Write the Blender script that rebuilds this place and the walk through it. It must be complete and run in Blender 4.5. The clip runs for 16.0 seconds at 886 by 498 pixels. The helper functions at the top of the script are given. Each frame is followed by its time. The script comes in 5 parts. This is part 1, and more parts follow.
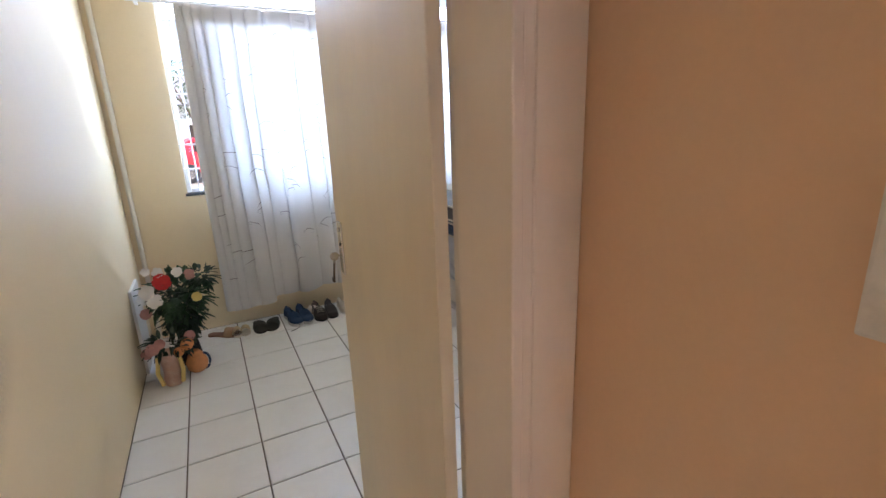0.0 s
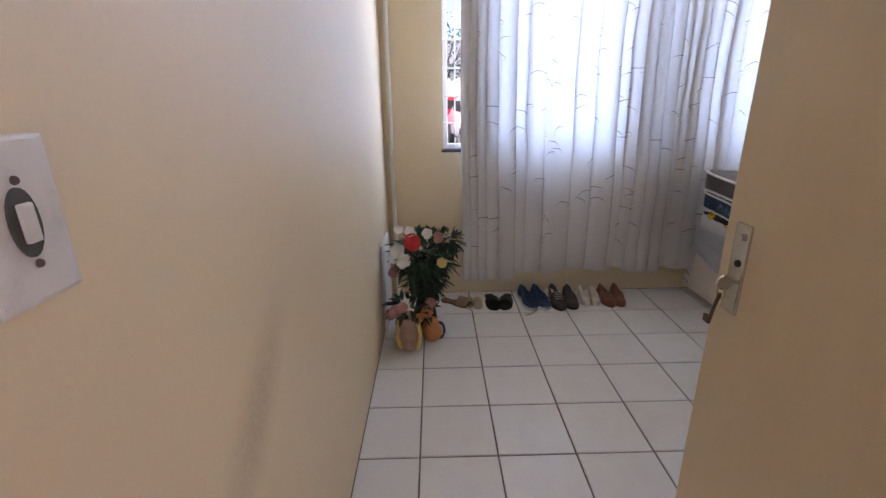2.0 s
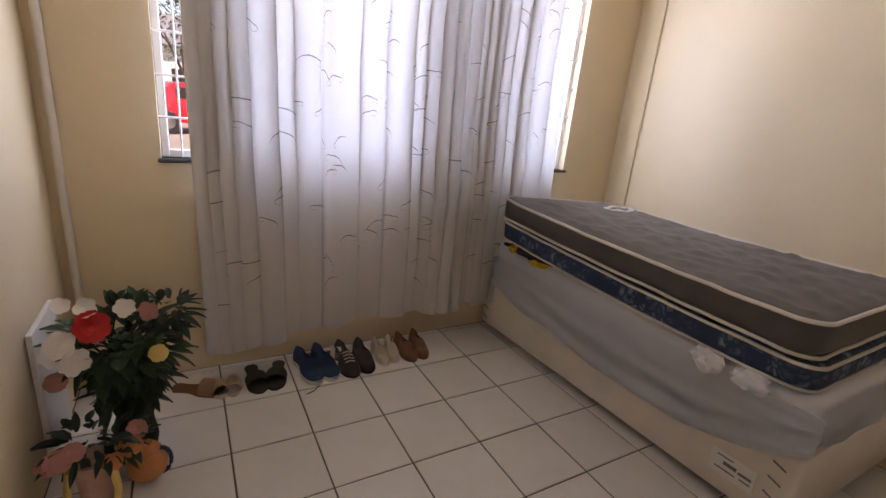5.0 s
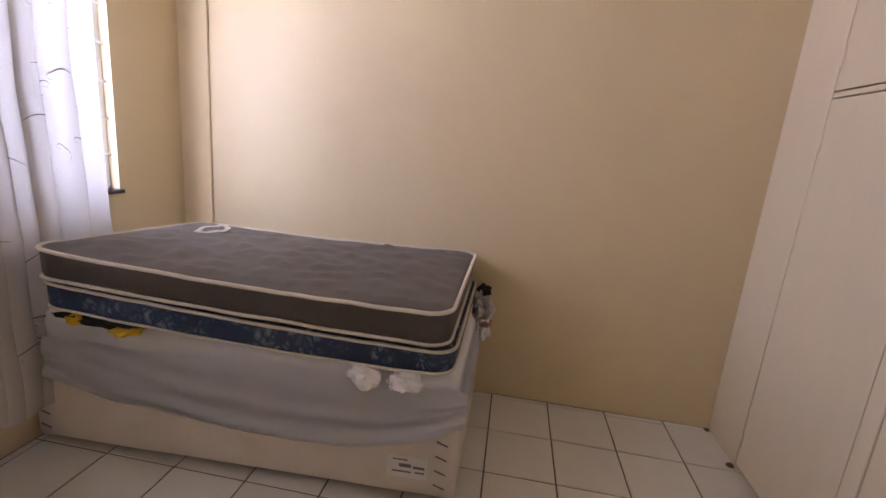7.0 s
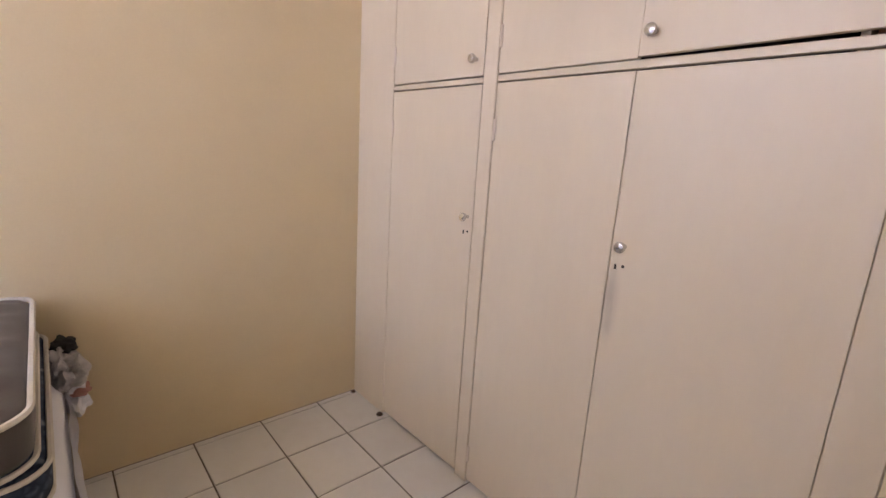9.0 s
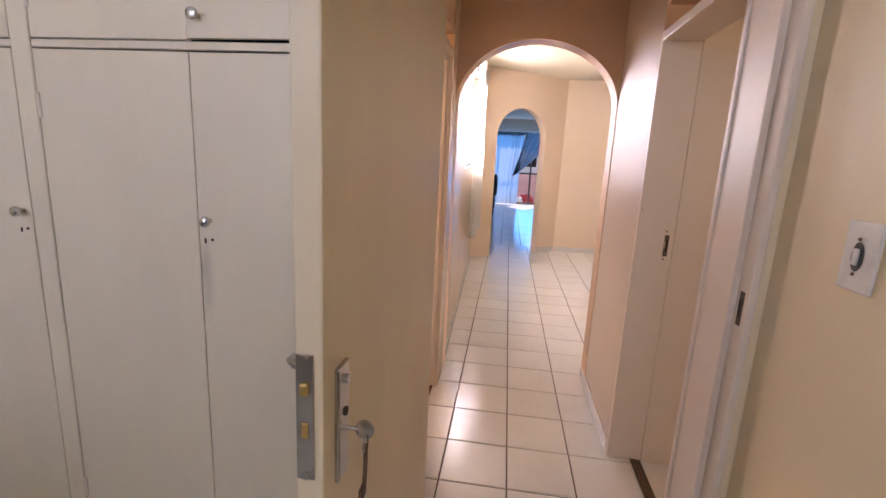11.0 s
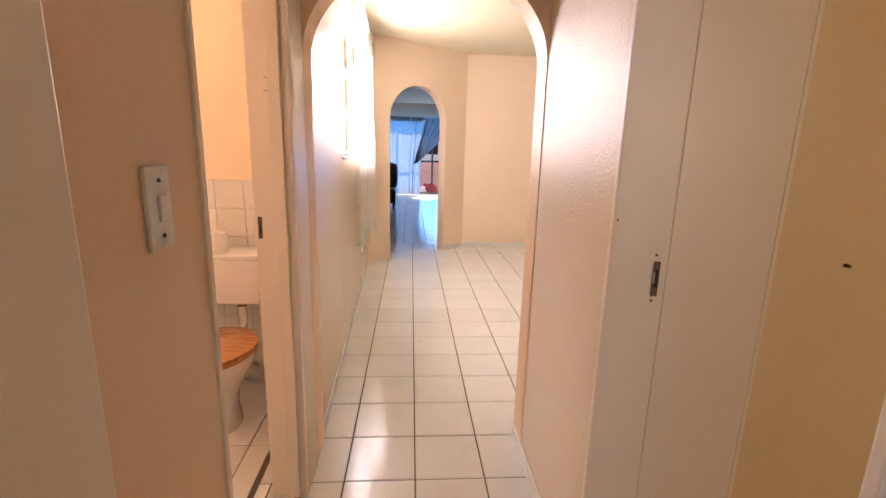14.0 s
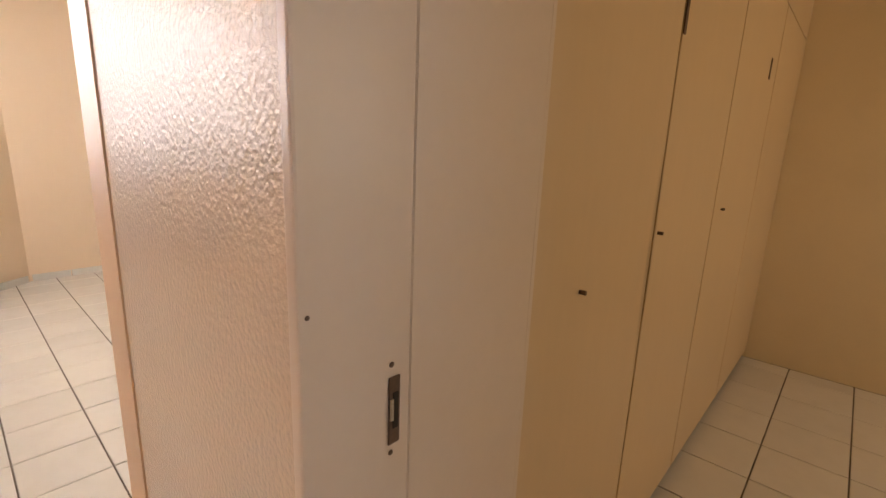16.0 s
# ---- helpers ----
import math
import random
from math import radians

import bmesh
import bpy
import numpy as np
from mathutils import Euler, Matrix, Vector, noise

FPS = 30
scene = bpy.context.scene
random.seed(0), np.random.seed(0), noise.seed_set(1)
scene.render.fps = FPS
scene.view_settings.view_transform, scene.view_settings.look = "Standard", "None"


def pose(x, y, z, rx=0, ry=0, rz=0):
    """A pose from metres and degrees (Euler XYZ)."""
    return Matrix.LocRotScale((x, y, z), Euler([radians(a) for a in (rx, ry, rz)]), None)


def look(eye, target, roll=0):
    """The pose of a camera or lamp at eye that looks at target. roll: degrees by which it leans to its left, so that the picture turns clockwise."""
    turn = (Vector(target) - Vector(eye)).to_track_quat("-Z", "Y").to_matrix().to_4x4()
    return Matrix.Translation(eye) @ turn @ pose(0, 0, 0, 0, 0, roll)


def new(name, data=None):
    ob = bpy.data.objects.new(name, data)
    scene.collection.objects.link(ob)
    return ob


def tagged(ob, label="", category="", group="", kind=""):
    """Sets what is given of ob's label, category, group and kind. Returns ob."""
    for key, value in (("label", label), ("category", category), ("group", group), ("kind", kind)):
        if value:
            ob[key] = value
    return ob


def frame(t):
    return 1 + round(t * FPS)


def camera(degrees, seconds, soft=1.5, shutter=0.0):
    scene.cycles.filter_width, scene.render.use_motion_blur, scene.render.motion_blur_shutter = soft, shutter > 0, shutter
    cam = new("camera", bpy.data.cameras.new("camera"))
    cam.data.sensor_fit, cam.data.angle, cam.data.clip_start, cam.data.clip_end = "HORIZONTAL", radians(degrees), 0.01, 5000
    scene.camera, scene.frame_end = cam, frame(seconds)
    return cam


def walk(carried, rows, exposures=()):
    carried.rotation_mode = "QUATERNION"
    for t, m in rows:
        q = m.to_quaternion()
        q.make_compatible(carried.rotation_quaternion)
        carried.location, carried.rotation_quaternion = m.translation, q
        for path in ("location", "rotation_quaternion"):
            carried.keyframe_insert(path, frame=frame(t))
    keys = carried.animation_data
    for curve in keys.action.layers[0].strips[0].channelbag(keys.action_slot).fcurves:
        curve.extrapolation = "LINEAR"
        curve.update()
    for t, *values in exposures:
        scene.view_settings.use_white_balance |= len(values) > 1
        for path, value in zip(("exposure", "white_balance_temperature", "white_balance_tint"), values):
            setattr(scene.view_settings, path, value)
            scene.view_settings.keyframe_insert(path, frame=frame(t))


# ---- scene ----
cam = camera(88.5, 16.0)
# seconds, eye, target, roll
PATH = [
    (0, (0.256, -2.28, 1.357), (1.134, -0.56, 0.836), -2.3),
    (0.5, (0.223, -2.162, 1.331), (0.716, -0.297, 0.803), -2.9),
    (1, (0.216, -2.021, 1.323), (0.397, -0.111, 0.757), -2.6),
    (1.5, (0.154, -1.892, 1.306), (0.229, 0.012, 0.697), -1.5),
    (2, (0.075, -1.693, 1.305), (0.107, 0.202, 0.668), -0.8),
    (2.5, (0.049, -1.584, 1.317), (0.006, 0.301, 0.652), -1.2),
    (3, (0.046, -1.422, 1.324), (0.021, 0.46, 0.649), -0.7),
    (3.2, (0.074, -1.368, 1.321), (0.06, 0.52, 0.661), -0.8),
    (5.3, (0.234, -0.837, 1.277), (1.49, 0.621, 0.734), 6.3),
    (5.5, (0.246, -0.776, 1.292), (1.687, 0.508, 0.769), 6.6),
    (6, (0.297, -0.707, 1.298), (1.956, 0.303, 0.821), 6.8),
    (6.5, (0.36, -0.628, 1.332), (2.209, -0.026, 0.863), 5.4),
    (7, (0.422, -0.585, 1.324), (2.351, -0.31, 0.873), 5.0),
    (7.5, (0.507, -0.572, 1.347), (2.447, -0.549, 0.86), 4.7),
    (8, (0.624, -0.564, 1.359), (2.53, -0.941, 0.885), 4.9),
    (8.5, (0.664, -0.552, 1.375), (2.422, -1.396, 0.929), 4.4),
    (9, (0.656, -0.504, 1.375), (2.118, -1.799, 0.945), 3.5),
    (9.5, (0.622, -0.504, 1.384), (1.811, -2.054, 0.954), 4.0),
    (10, (0.527, -0.483, 1.376), (1.386, -2.241, 0.964), 3.5),
    (10.2, (0.487, -0.481, 1.373), (1.227, -2.295, 0.97), 3.6),
    (12.3, (0.335, -0.606, 1.347), (0.147, -2.552, 0.929), 1.0),
    (12.5, (0.32, -0.695, 1.351), (0.143, -2.641, 0.924), 0.9),
    (13, (0.29, -0.951, 1.339), (0.168, -2.902, 0.919), 1.0),
    (13.5, (0.317, -1.208, 1.339), (0.196, -3.158, 0.911), 1.1),
    (14, (0.33, -1.429, 1.343), (0.186, -3.375, 0.908), 1.5),
    (14.5, (0.3, -1.657, 1.352), (0.142, -3.6, 0.905), 1.7),
    (15, (0.229, -1.851, 1.337), (-0.09, -3.777, 0.899), 2.2),
    (15.5, (0.154, -2.018, 1.349), (-0.801, -3.719, 0.91), 2.9),
    (16, (0.045, -2.127, 1.349), (-1.405, -3.433, 0.911), 2.2),
]
# seconds, stops, kelvin, tint: the clip's camera brightens where it turns from the window
EXPOSURES = [(0.0, 1.3, 6200, 20), (0.5, 1.15, 6100, 22), (1.0, 0.97, 5950, 23), (2.0, 0.85, 6200, 30), (3.0, 0.65, 6350, 33), (5.5, 0.5, 7700, 38), (6.5, 0.62, 7700, 42), (7.5, 0.78, 7450, 40),
             (8.0, 0.88, 7350, 38), (8.5, 1.0, 7250, 37), (9.0, 1.2, 7350, 37), (9.5, 1.0, 7450, 37), (10.2, 0.88, 7100, 34), (12.3, 1.05, 6450, 29), (13.2, 1.18, 6800, 28), (14.0, 1.1, 7200, 28),
             (14.9, 0.52, 6200, 17), (15.5, 0.52, 6350, 18), (16.0, 0.86, 7200, 22)]
walk(cam, [(t, look(e, g, r)) for t, e, g, r in PATH], EXPOSURES)

# ---- world, sun and the light of the windows ----
world = bpy.data.worlds.new("sky")
scene.world = world
world.use_nodes = True
wn = world.node_tree.nodes
sky = wn.new("ShaderNodeTexSky")
sky.sky_type, sky.sun_disc = "NISHITA", False
sky.sun_elevation, sky.sun_rotation = radians(52), radians(200)
wn["Background"].inputs["Strength"].default_value = 0.15
world.node_tree.links.new(sky.outputs[0], wn["Background"].inputs["Color"])


def sun_lamp():
    d = bpy.data.lights.new("sun", "SUN")
    d.energy, d.angle, d.color = 5.0, radians(0.5), (1.0, 0.95, 0.87)
    ob = new("sun", d)
    # high in the north-east, over the roof, so that no beam reaches the rooms seen
    az, el = radians(200), radians(52)
    ob.matrix_world = look(Vector((math.sin(az) * math.cos(el), math.cos(az) * math.cos(el), math.sin(el))) * 30, (0, 0, 0))


def window_lamp(name, centre, target, w, h, watts, colour):
    d = bpy.data.lights.new(name, "AREA")
    d.shape, d.size, d.size_y, d.energy, d.color = "RECTANGLE", w, h, watts, colour
    ob = new(name, d)
    ob.matrix_world = look(Vector(centre), Vector(target))


sun_lamp()
window_lamp("daylight_bedroom", (1.285, 1.36, 1.50), (1.285, 0.0, 1.50), 2.05, 0.98, 46, (0.50, 0.72, 1.0))
# added fill: unseen strip of window above the curtain, brightens the room
window_lamp("fill_above_bedroom_curtain", (1.22, 1.36, 2.225), (1.22, 0.0, 0.85), 2.1, 0.32, 17, (0.70, 0.82, 1.0))
window_lamp("daylight_dining", (0.99, -5.43, 1.78), (-0.5, -5.0, 1.5), 1.9, 0.98, 96, (0.84, 0.92, 1.0))
window_lamp("daylight_toilet", (1.73, -4.0, 1.78), (1.73, -3.0, 1.6), 0.5, 0.45, 22, (1.0, 0.95, 0.9))
window_lamp("daylight_living", (0.1, -14.55, 1.15), (0.1, -12.0, 1.0), 2.6, 2.0, 42, (0.03, 0.40, 1.0))
# lamp at a window out of view, placed to light the second bedroom
window_lamp("fill_second_bedroom", (-2.2, 0.95, 1.6), (-2.2, -1.5, 1.2), 1.2, 1.0, 11, (1.0, 0.85, 0.58))


# ---- materials ----
def nodes_of(name):
    m = bpy.data.materials.new(name)
    m.use_nodes = True
    return m, m.node_tree.nodes, m.node_tree.links, m.node_tree.nodes["Principled BSDF"]


def material(name, colour, rough=0.5, metal=0.0, vary=0.08, scale=3.0, grain=60.0, bump=0.1, depth=0.002, dirt=None, dirt_amount=0.0,
             spec=0.5, sheen=0.0, per_object=0.0, coat=0.0, dirt_scale=1.7, stretch=(1, 1, 1), rough_vary=0.06, stain=None):
    """A surface with slow stains, fine grain and relief, in metres."""
    m, n, l, p = nodes_of(name)
    tex = n.new("ShaderNodeTexCoord")
    geo = n.new("ShaderNodeNewGeometry")
    mapping = n.new("ShaderNodeMapping")
    mapping.inputs["Scale"].default_value = stretch
    l.new(geo.outputs["Position"], mapping.inputs["Vector"])
    slow = n.new("ShaderNodeTexNoise")
    slow.inputs["Scale"].default_value, slow.inputs["Detail"].default_value = scale, 5
    fine = n.new("ShaderNodeTexNoise")
    fine.inputs["Scale"].default_value, fine.inputs["Detail"].default_value = grain, 4
    for t in (slow, fine):
        l.new(mapping.outputs[0], t.inputs["Vector"])
    mix = n.new("ShaderNodeMix")
    mix.data_type, mix.blend_type = "RGBA", "MIX"
    dark = [c * (1 - vary * 2.0) for c in colour]
    light = [min(1, c * (1 + vary)) for c in colour]
    mix.inputs["A"].default_value, mix.inputs["B"].default_value = (*dark, 1), (*light, 1)
    add = n.new("ShaderNodeMath")
    add.operation = "MULTIPLY_ADD"
    l.new(fine.outputs["Fac"], add.inputs[0])
    add.inputs[1].default_value = 0.35
    half = n.new("ShaderNodeMath")
    half.operation = "MULTIPLY"
    l.new(slow.outputs["Fac"], half.inputs[0])
    half.inputs[1].default_value = 0.75
    l.new(half.outputs[0], add.inputs[2])
    l.new(add.outputs[0], mix.inputs["Factor"])
    out = mix.outputs["Result"]
    if dirt is not None:
        spots = n.new("ShaderNodeTexNoise")
        spots.inputs["Scale"].default_value, spots.inputs["Detail"].default_value = dirt_scale, 8
        spots.inputs["Roughness"].default_value = 0.65
        l.new(mapping.outputs[0], spots.inputs["Vector"])
        ramp = n.new("ShaderNodeValToRGB")
        ramp.color_ramp.elements[0].position, ramp.color_ramp.elements[1].position = 0.48, 0.95
        ramp.color_ramp.elements[1].color = (dirt_amount,) * 3 + (1,)
        l.new(spots.outputs["Fac"], ramp.inputs[0])
        mix2 = n.new("ShaderNodeMix")
        mix2.data_type = "RGBA"
        l.new(ramp.outputs[0], mix2.inputs["Factor"])
        l.new(out, mix2.inputs["A"])
        mix2.inputs["B"].default_value = (*dirt, 1)
        out = mix2.outputs["Result"]
    if stain is not None:
        # one smear with a shape of its own: place, half sizes, lean in degrees, colour, strength
        place, half_sizes, lean, tone, strength = stain
        off = n.new("ShaderNodeVectorMath")
        off.operation = "SUBTRACT"
        off.inputs[1].default_value = place
        l.new(geo.outputs["Position"], off.inputs[0])
        turned = n.new("ShaderNodeVectorRotate")
        turned.rotation_type = "X_AXIS"
        turned.inputs["Angle"].default_value = radians(lean)
        l.new(off.outputs[0], turned.inputs["Vector"])
        unit = n.new("ShaderNodeVectorMath")
        unit.operation = "DIVIDE"
        unit.inputs[1].default_value = half_sizes
        l.new(turned.outputs[0], unit.inputs[0])
        size = n.new("ShaderNodeVectorMath")
        size.operation = "LENGTH"
        l.new(unit.outputs[0], size.inputs[0])
        fade = n.new("ShaderNodeMapRange")
        fade.interpolation_type = "SMOOTHSTEP"
        fade.inputs["From Min"].default_value, fade.inputs["From Max"].default_value = 1.0, 0.0
        fade.inputs["To Max"].default_value = strength * 1.8
        l.new(size.outputs["Value"], fade.inputs["Value"])
        broken = n.new("ShaderNodeMath")
        broken.operation = "MULTIPLY"
        l.new(fade.outputs[0], broken.inputs[0]), l.new(fine.outputs["Fac"], broken.inputs[1])
        mix3 = n.new("ShaderNodeMix")
        mix3.data_type = "RGBA"
        l.new(broken.outputs[0], mix3.inputs["Factor"])
        l.new(out, mix3.inputs["A"])
        mix3.inputs["B"].default_value = (*tone, 1)
        out = mix3.outputs["Result"]
    if per_object:
        info = n.new("ShaderNodeObjectInfo")
        hsv = n.new("ShaderNodeHueSaturation")
        mr = n.new("ShaderNodeMapRange")
        mr.inputs["To Min"].default_value, mr.inputs["To Max"].default_value = 1 - per_object, 1 + per_object
        l.new(info.outputs["Random"], mr.inputs["Value"])
        l.new(mr.outputs[0], hsv.inputs["Value"])
        l.new(out, hsv.inputs["Color"])
        out = hsv.outputs[0]
    l.new(out, p.inputs["Base Color"])
    rr = n.new("ShaderNodeMapRange")
    rr.inputs["To Min"].default_value, rr.inputs["To Max"].default_value = max(0.02, rough - rough_vary), min(1, rough + rough_vary)
    l.new(slow.outputs["Fac"], rr.inputs["Value"])
    l.new(rr.outputs[0], p.inputs["Roughness"])
    p.inputs["Metallic"].default_value = metal
    p.inputs["Specular IOR Level"].default_value = spec
    if sheen:
        p.inputs["Sheen Weight"].default_value = sheen
    if coat:
        p.inputs["Coat Weight"].default_value, p.inputs["Coat Roughness"].default_value = coat, 0.1
    if bump:
        b = n.new("ShaderNodeBump")
        b.inputs["Strength"].default_value, b.inputs["Distance"].default_value = bump, depth
        l.new(fine.outputs["Fac"], b.inputs["Height"])
        l.new(b.outputs[0], p.inputs["Normal"])
    return m


M = {}
M["wall"] = material("cream_wall_paint", (0.80, 0.65, 0.42), 0.5, vary=0.05, scale=1.3, grain=130, bump=0.25, depth=0.0012, dirt=(0.42, 0.33, 0.2), dirt_amount=0.25, dirt_scale=1.1,
                     stain=((-0.225, -1.03, 0.80), (0.2, 0.30, 0.11), -38, (0.26, 0.19, 0.11), 0.38))
M["textured"] = material("glossy_textured_paint", (0.82, 0.68, 0.53), 0.2, vary=0.04, scale=2.0, grain=120, bump=0.85, depth=0.003, spec=0.33, stretch=(1, 1, 0.9))
M["passage"] = material("apricot_gloss_paint", (0.79, 0.53, 0.33), 0.4, vary=0.05, scale=1.6, grain=110, bump=0.3, depth=0.0015)
M["dining"] = material("pale_apricot_paint", (0.86, 0.68, 0.50), 0.5, vary=0.04, scale=1.2, grain=120, bump=0.2, depth=0.001)
M["ceiling"] = material("ceiling_paint", (0.80, 0.70, 0.52), 0.7, vary=0.03, bump=0.15)
M["joinery"] = material("cream_joinery_enamel", (0.79, 0.68, 0.52), 0.38, vary=0.04, scale=2.2, grain=40, bump=0.12, depth=0.001, dirt=(0.45, 0.36, 0.26), dirt_amount=0.3, stretch=(1, 1, 0.25),
                        stain=((1.285, -1.73, 0.96), (0.035, 0.06, 0.17), 0, (0.30, 0.24, 0.18), 0.45))
M["door"] = material("worn_cream_door_paint", (0.75, 0.62, 0.43), 0.4, vary=0.05, scale=2.0, grain=45, bump=0.15, depth=0.001, dirt=(0.38, 0.28, 0.17), dirt_amount=0.35, stretch=(1, 1, 0.3))
M["frame"] = material("door_frame_enamel", (0.77, 0.65, 0.53), 0.38, vary=0.04, scale=3, grain=50, bump=0.15, depth=0.001, dirt=(0.5, 0.39, 0.28), dirt_amount=0.1, dirt_scale=7)
M["old_joinery"] = material("yellowed_joinery_enamel", (0.71, 0.54, 0.33), 0.38, vary=0.05, scale=2.2, grain=40, bump=0.12, depth=0.001, dirt=(0.45, 0.33, 0.19), dirt_amount=0.14, dirt_scale=4, stretch=(1, 1, 0.25),
                             stain=((-1.235, -2.51, 1.08), (0.035, 0.1, 0.42), 0, (0.24, 0.15, 0.07), 0.7))
M["tile"] = material("white_ceramic_floor_tile", (0.77, 0.745, 0.70), 0.17, vary=0.04, scale=5, grain=25, bump=0.05, depth=0.001, dirt=(0.5, 0.44, 0.36), dirt_amount=0.25, dirt_scale=6, per_object=0.03)
M["grout"] = material("dark_grout", (0.13, 0.10, 0.075), 0.9, vary=0.2, scale=9, grain=150, bump=0.4)
M["walltile"] = material("white_relief_wall_tile", (0.74, 0.71, 0.66), 0.2, vary=0.05, scale=14, grain=30, bump=0.35, depth=0.004, per_object=0.03)
# near-black colour standing in for shade in gaps, holes and unlit interiors
M["shade_black"] = material("painted_shade_black", (0.03, 0.022, 0.016), 0.9, bump=0)
M["steel"] = material("worn_chromed_steel", (0.62, 0.61, 0.60), 0.22, 1.0, vary=0.12, scale=30, grain=200, bump=0.1, depth=0.0005, dirt=(0.2, 0.15, 0.1), dirt_amount=0.5, dirt_scale=60)
M["brass"] = material("brass", (0.75, 0.52, 0.2), 0.35, 1.0, vary=0.15)
M["rust"] = material("rusted_steel", (0.17, 0.11, 0.075), 0.8, 0.3, vary=0.3, scale=60, grain=220, bump=0.4)
M["plastic"] = material("yellowed_white_plastic", (0.76, 0.72, 0.66), 0.35, vary=0.05, scale=20, grain=90, bump=0.05, dirt=(0.3, 0.27, 0.24), dirt_amount=0.5, dirt_scale=25)
M["grime"] = material("grey_grime", (0.10, 0.095, 0.09), 0.8, vary=0.3, scale=50, bump=0.2)
M["stone"] = material("dark_slate_sill", (0.06, 0.06, 0.065), 0.45, vary=0.2, scale=10)
M["winframe"] = material("white_window_enamel", (0.80, 0.78, 0.74), 0.35, vary=0.04)
M["pipe"] = material("white_painted_conduit", (0.80, 0.76, 0.66), 0.4, vary=0.05)
M["grey_fabric"] = material("grey_polyester_ticking", (0.092, 0.078, 0.070), 0.58, vary=0.2, scale=6, grain=350, bump=0.5, depth=0.001, sheen=0.12, dirt=(0.15, 0.14, 0.14), dirt_amount=0.5, dirt_scale=7)
M["piping"] = material("white_piping_cord", (0.72, 0.68, 0.6), 0.8, vary=0.1, scale=30, grain=300, bump=0.3)
M["sheet"] = material("white_cotton_sheet", (0.84, 0.85, 0.89), 0.9, vary=0.05, scale=5, grain=300, bump=0.2, depth=0.001, sheen=0.2)
M["base_fabric"] = material("cream_bed_base_fabric", (0.78, 0.71, 0.63), 0.9, vary=0.08, scale=6, grain=300, bump=0.3, depth=0.001, dirt=(0.4, 0.33, 0.26), dirt_amount=0.4, dirt_scale=4)
M["paper"] = material("white_paper", (0.8, 0.78, 0.75), 0.8, vary=0.03)
M["ink"] = material("grey_ink", (0.2, 0.19, 0.2), 0.8, bump=0)
M["yellow"] = material("yellow_cloth", (0.75, 0.50, 0.03), 0.85, vary=0.12, grain=250)
M["black"] = material("black_cloth", (0.018, 0.017, 0.018), 0.8, vary=0.2, grain=250, bump=0.3)
M["leaf"] = material("artificial_green_leaf", (0.035, 0.085, 0.03), 0.5, vary=0.3, scale=18, grain=90)
M["leaf_dark"] = material("dark_green_leaf", (0.02, 0.045, 0.022), 0.5, vary=0.3, scale=18, grain=90)
M["petal_white"] = material("white_silk_petal", (0.80, 0.77, 0.72), 0.7, vary=0.05)
M["petal_red"] = material("red_silk_petal", (0.62, 0.03, 0.025), 0.65, vary=0.15, scale=30)
M["petal_pink"] = material("dusty_pink_petal", (0.50, 0.24, 0.20), 0.7, vary=0.15, scale=30)
M["petal_orange"] = material("orange_petal", (0.62, 0.25, 0.09), 0.7, vary=0.15, scale=30)
M["petal_yellow"] = material("yellow_petal", (0.75, 0.55, 0.18), 0.7, vary=0.1)
M["basket"] = material("pink_glazed_pot", (0.55, 0.33, 0.24), 0.5, vary=0.2, scale=25, grain=120, bump=0.3, dirt=(0.75, 0.66, 0.55), dirt_amount=0.8, dirt_scale=22)
M["navy"] = material("navy_blue_shoe_fabric", (0.015, 0.05, 0.12), 0.7, vary=0.2, grain=300, bump=0.3)
M["sole_white"] = material("white_rubber_sole", (0.68, 0.66, 0.62), 0.6, vary=0.06)
M["leather_brown"] = material("brown_leather", (0.20, 0.075, 0.035), 0.45, vary=0.2, scale=25, grain=150, bump=0.3)
M["leather_tan"] = material("tan_leather", (0.36, 0.22, 0.12), 0.5, vary=0.15, scale=25, grain=150, bump=0.3)
M["leather_dark"] = material("dark_brown_leather", (0.035, 0.02, 0.016), 0.45, vary=0.25, scale=25, grain=150, bump=0.3)
M["cream_leather"] = material("cream_shoe_leather", (0.62, 0.54, 0.44), 0.6, vary=0.1, scale=30)
M["olive"] = material("olive_black_rubber", (0.045, 0.042, 0.03), 0.75, vary=0.2, scale=30, grain=200, bump=0.3)
M["gold"] = material("gold_coated_leather", (0.60, 0.45, 0.26), 0.35, 0.5, vary=0.15)
M["porcelain"] = material("white_sanitary_porcelain", (0.80, 0.77, 0.74), 0.12, vary=0.02, bump=0.0, coat=0.3)
M["wood"] = material("varnished_pine", (0.52, 0.22, 0.07), 0.28, vary=0.12, scale=7, grain=60, bump=0.1, stretch=(1, 7, 1), coat=0.3)
M["copper"] = material("tarnished_copper", (0.35, 0.16, 0.09), 0.45, 0.9, vary=0.3, scale=40)
M["red_plastic"] = material("red_plastic", (0.42, 0.03, 0.03), 0.35, vary=0.08)
M["black_leather"] = material("black_leather_upholstery", (0.018, 0.018, 0.02), 0.4, vary=0.2, scale=20, grain=120, bump=0.2)
M["dark_wood"] = material("dark_stained_wood", (0.035, 0.02, 0.014), 0.3, vary=0.25, scale=6, stretch=(1, 6, 1))
M["charcoal"] = material("charcoal_curtain_cloth", (0.2, 0.22, 0.26), 0.9, vary=0.15, grain=250)
M["aluminium"] = material("bronze_aluminium_frame", (0.12, 0.10, 0.09), 0.4, 0.6, vary=0.1)
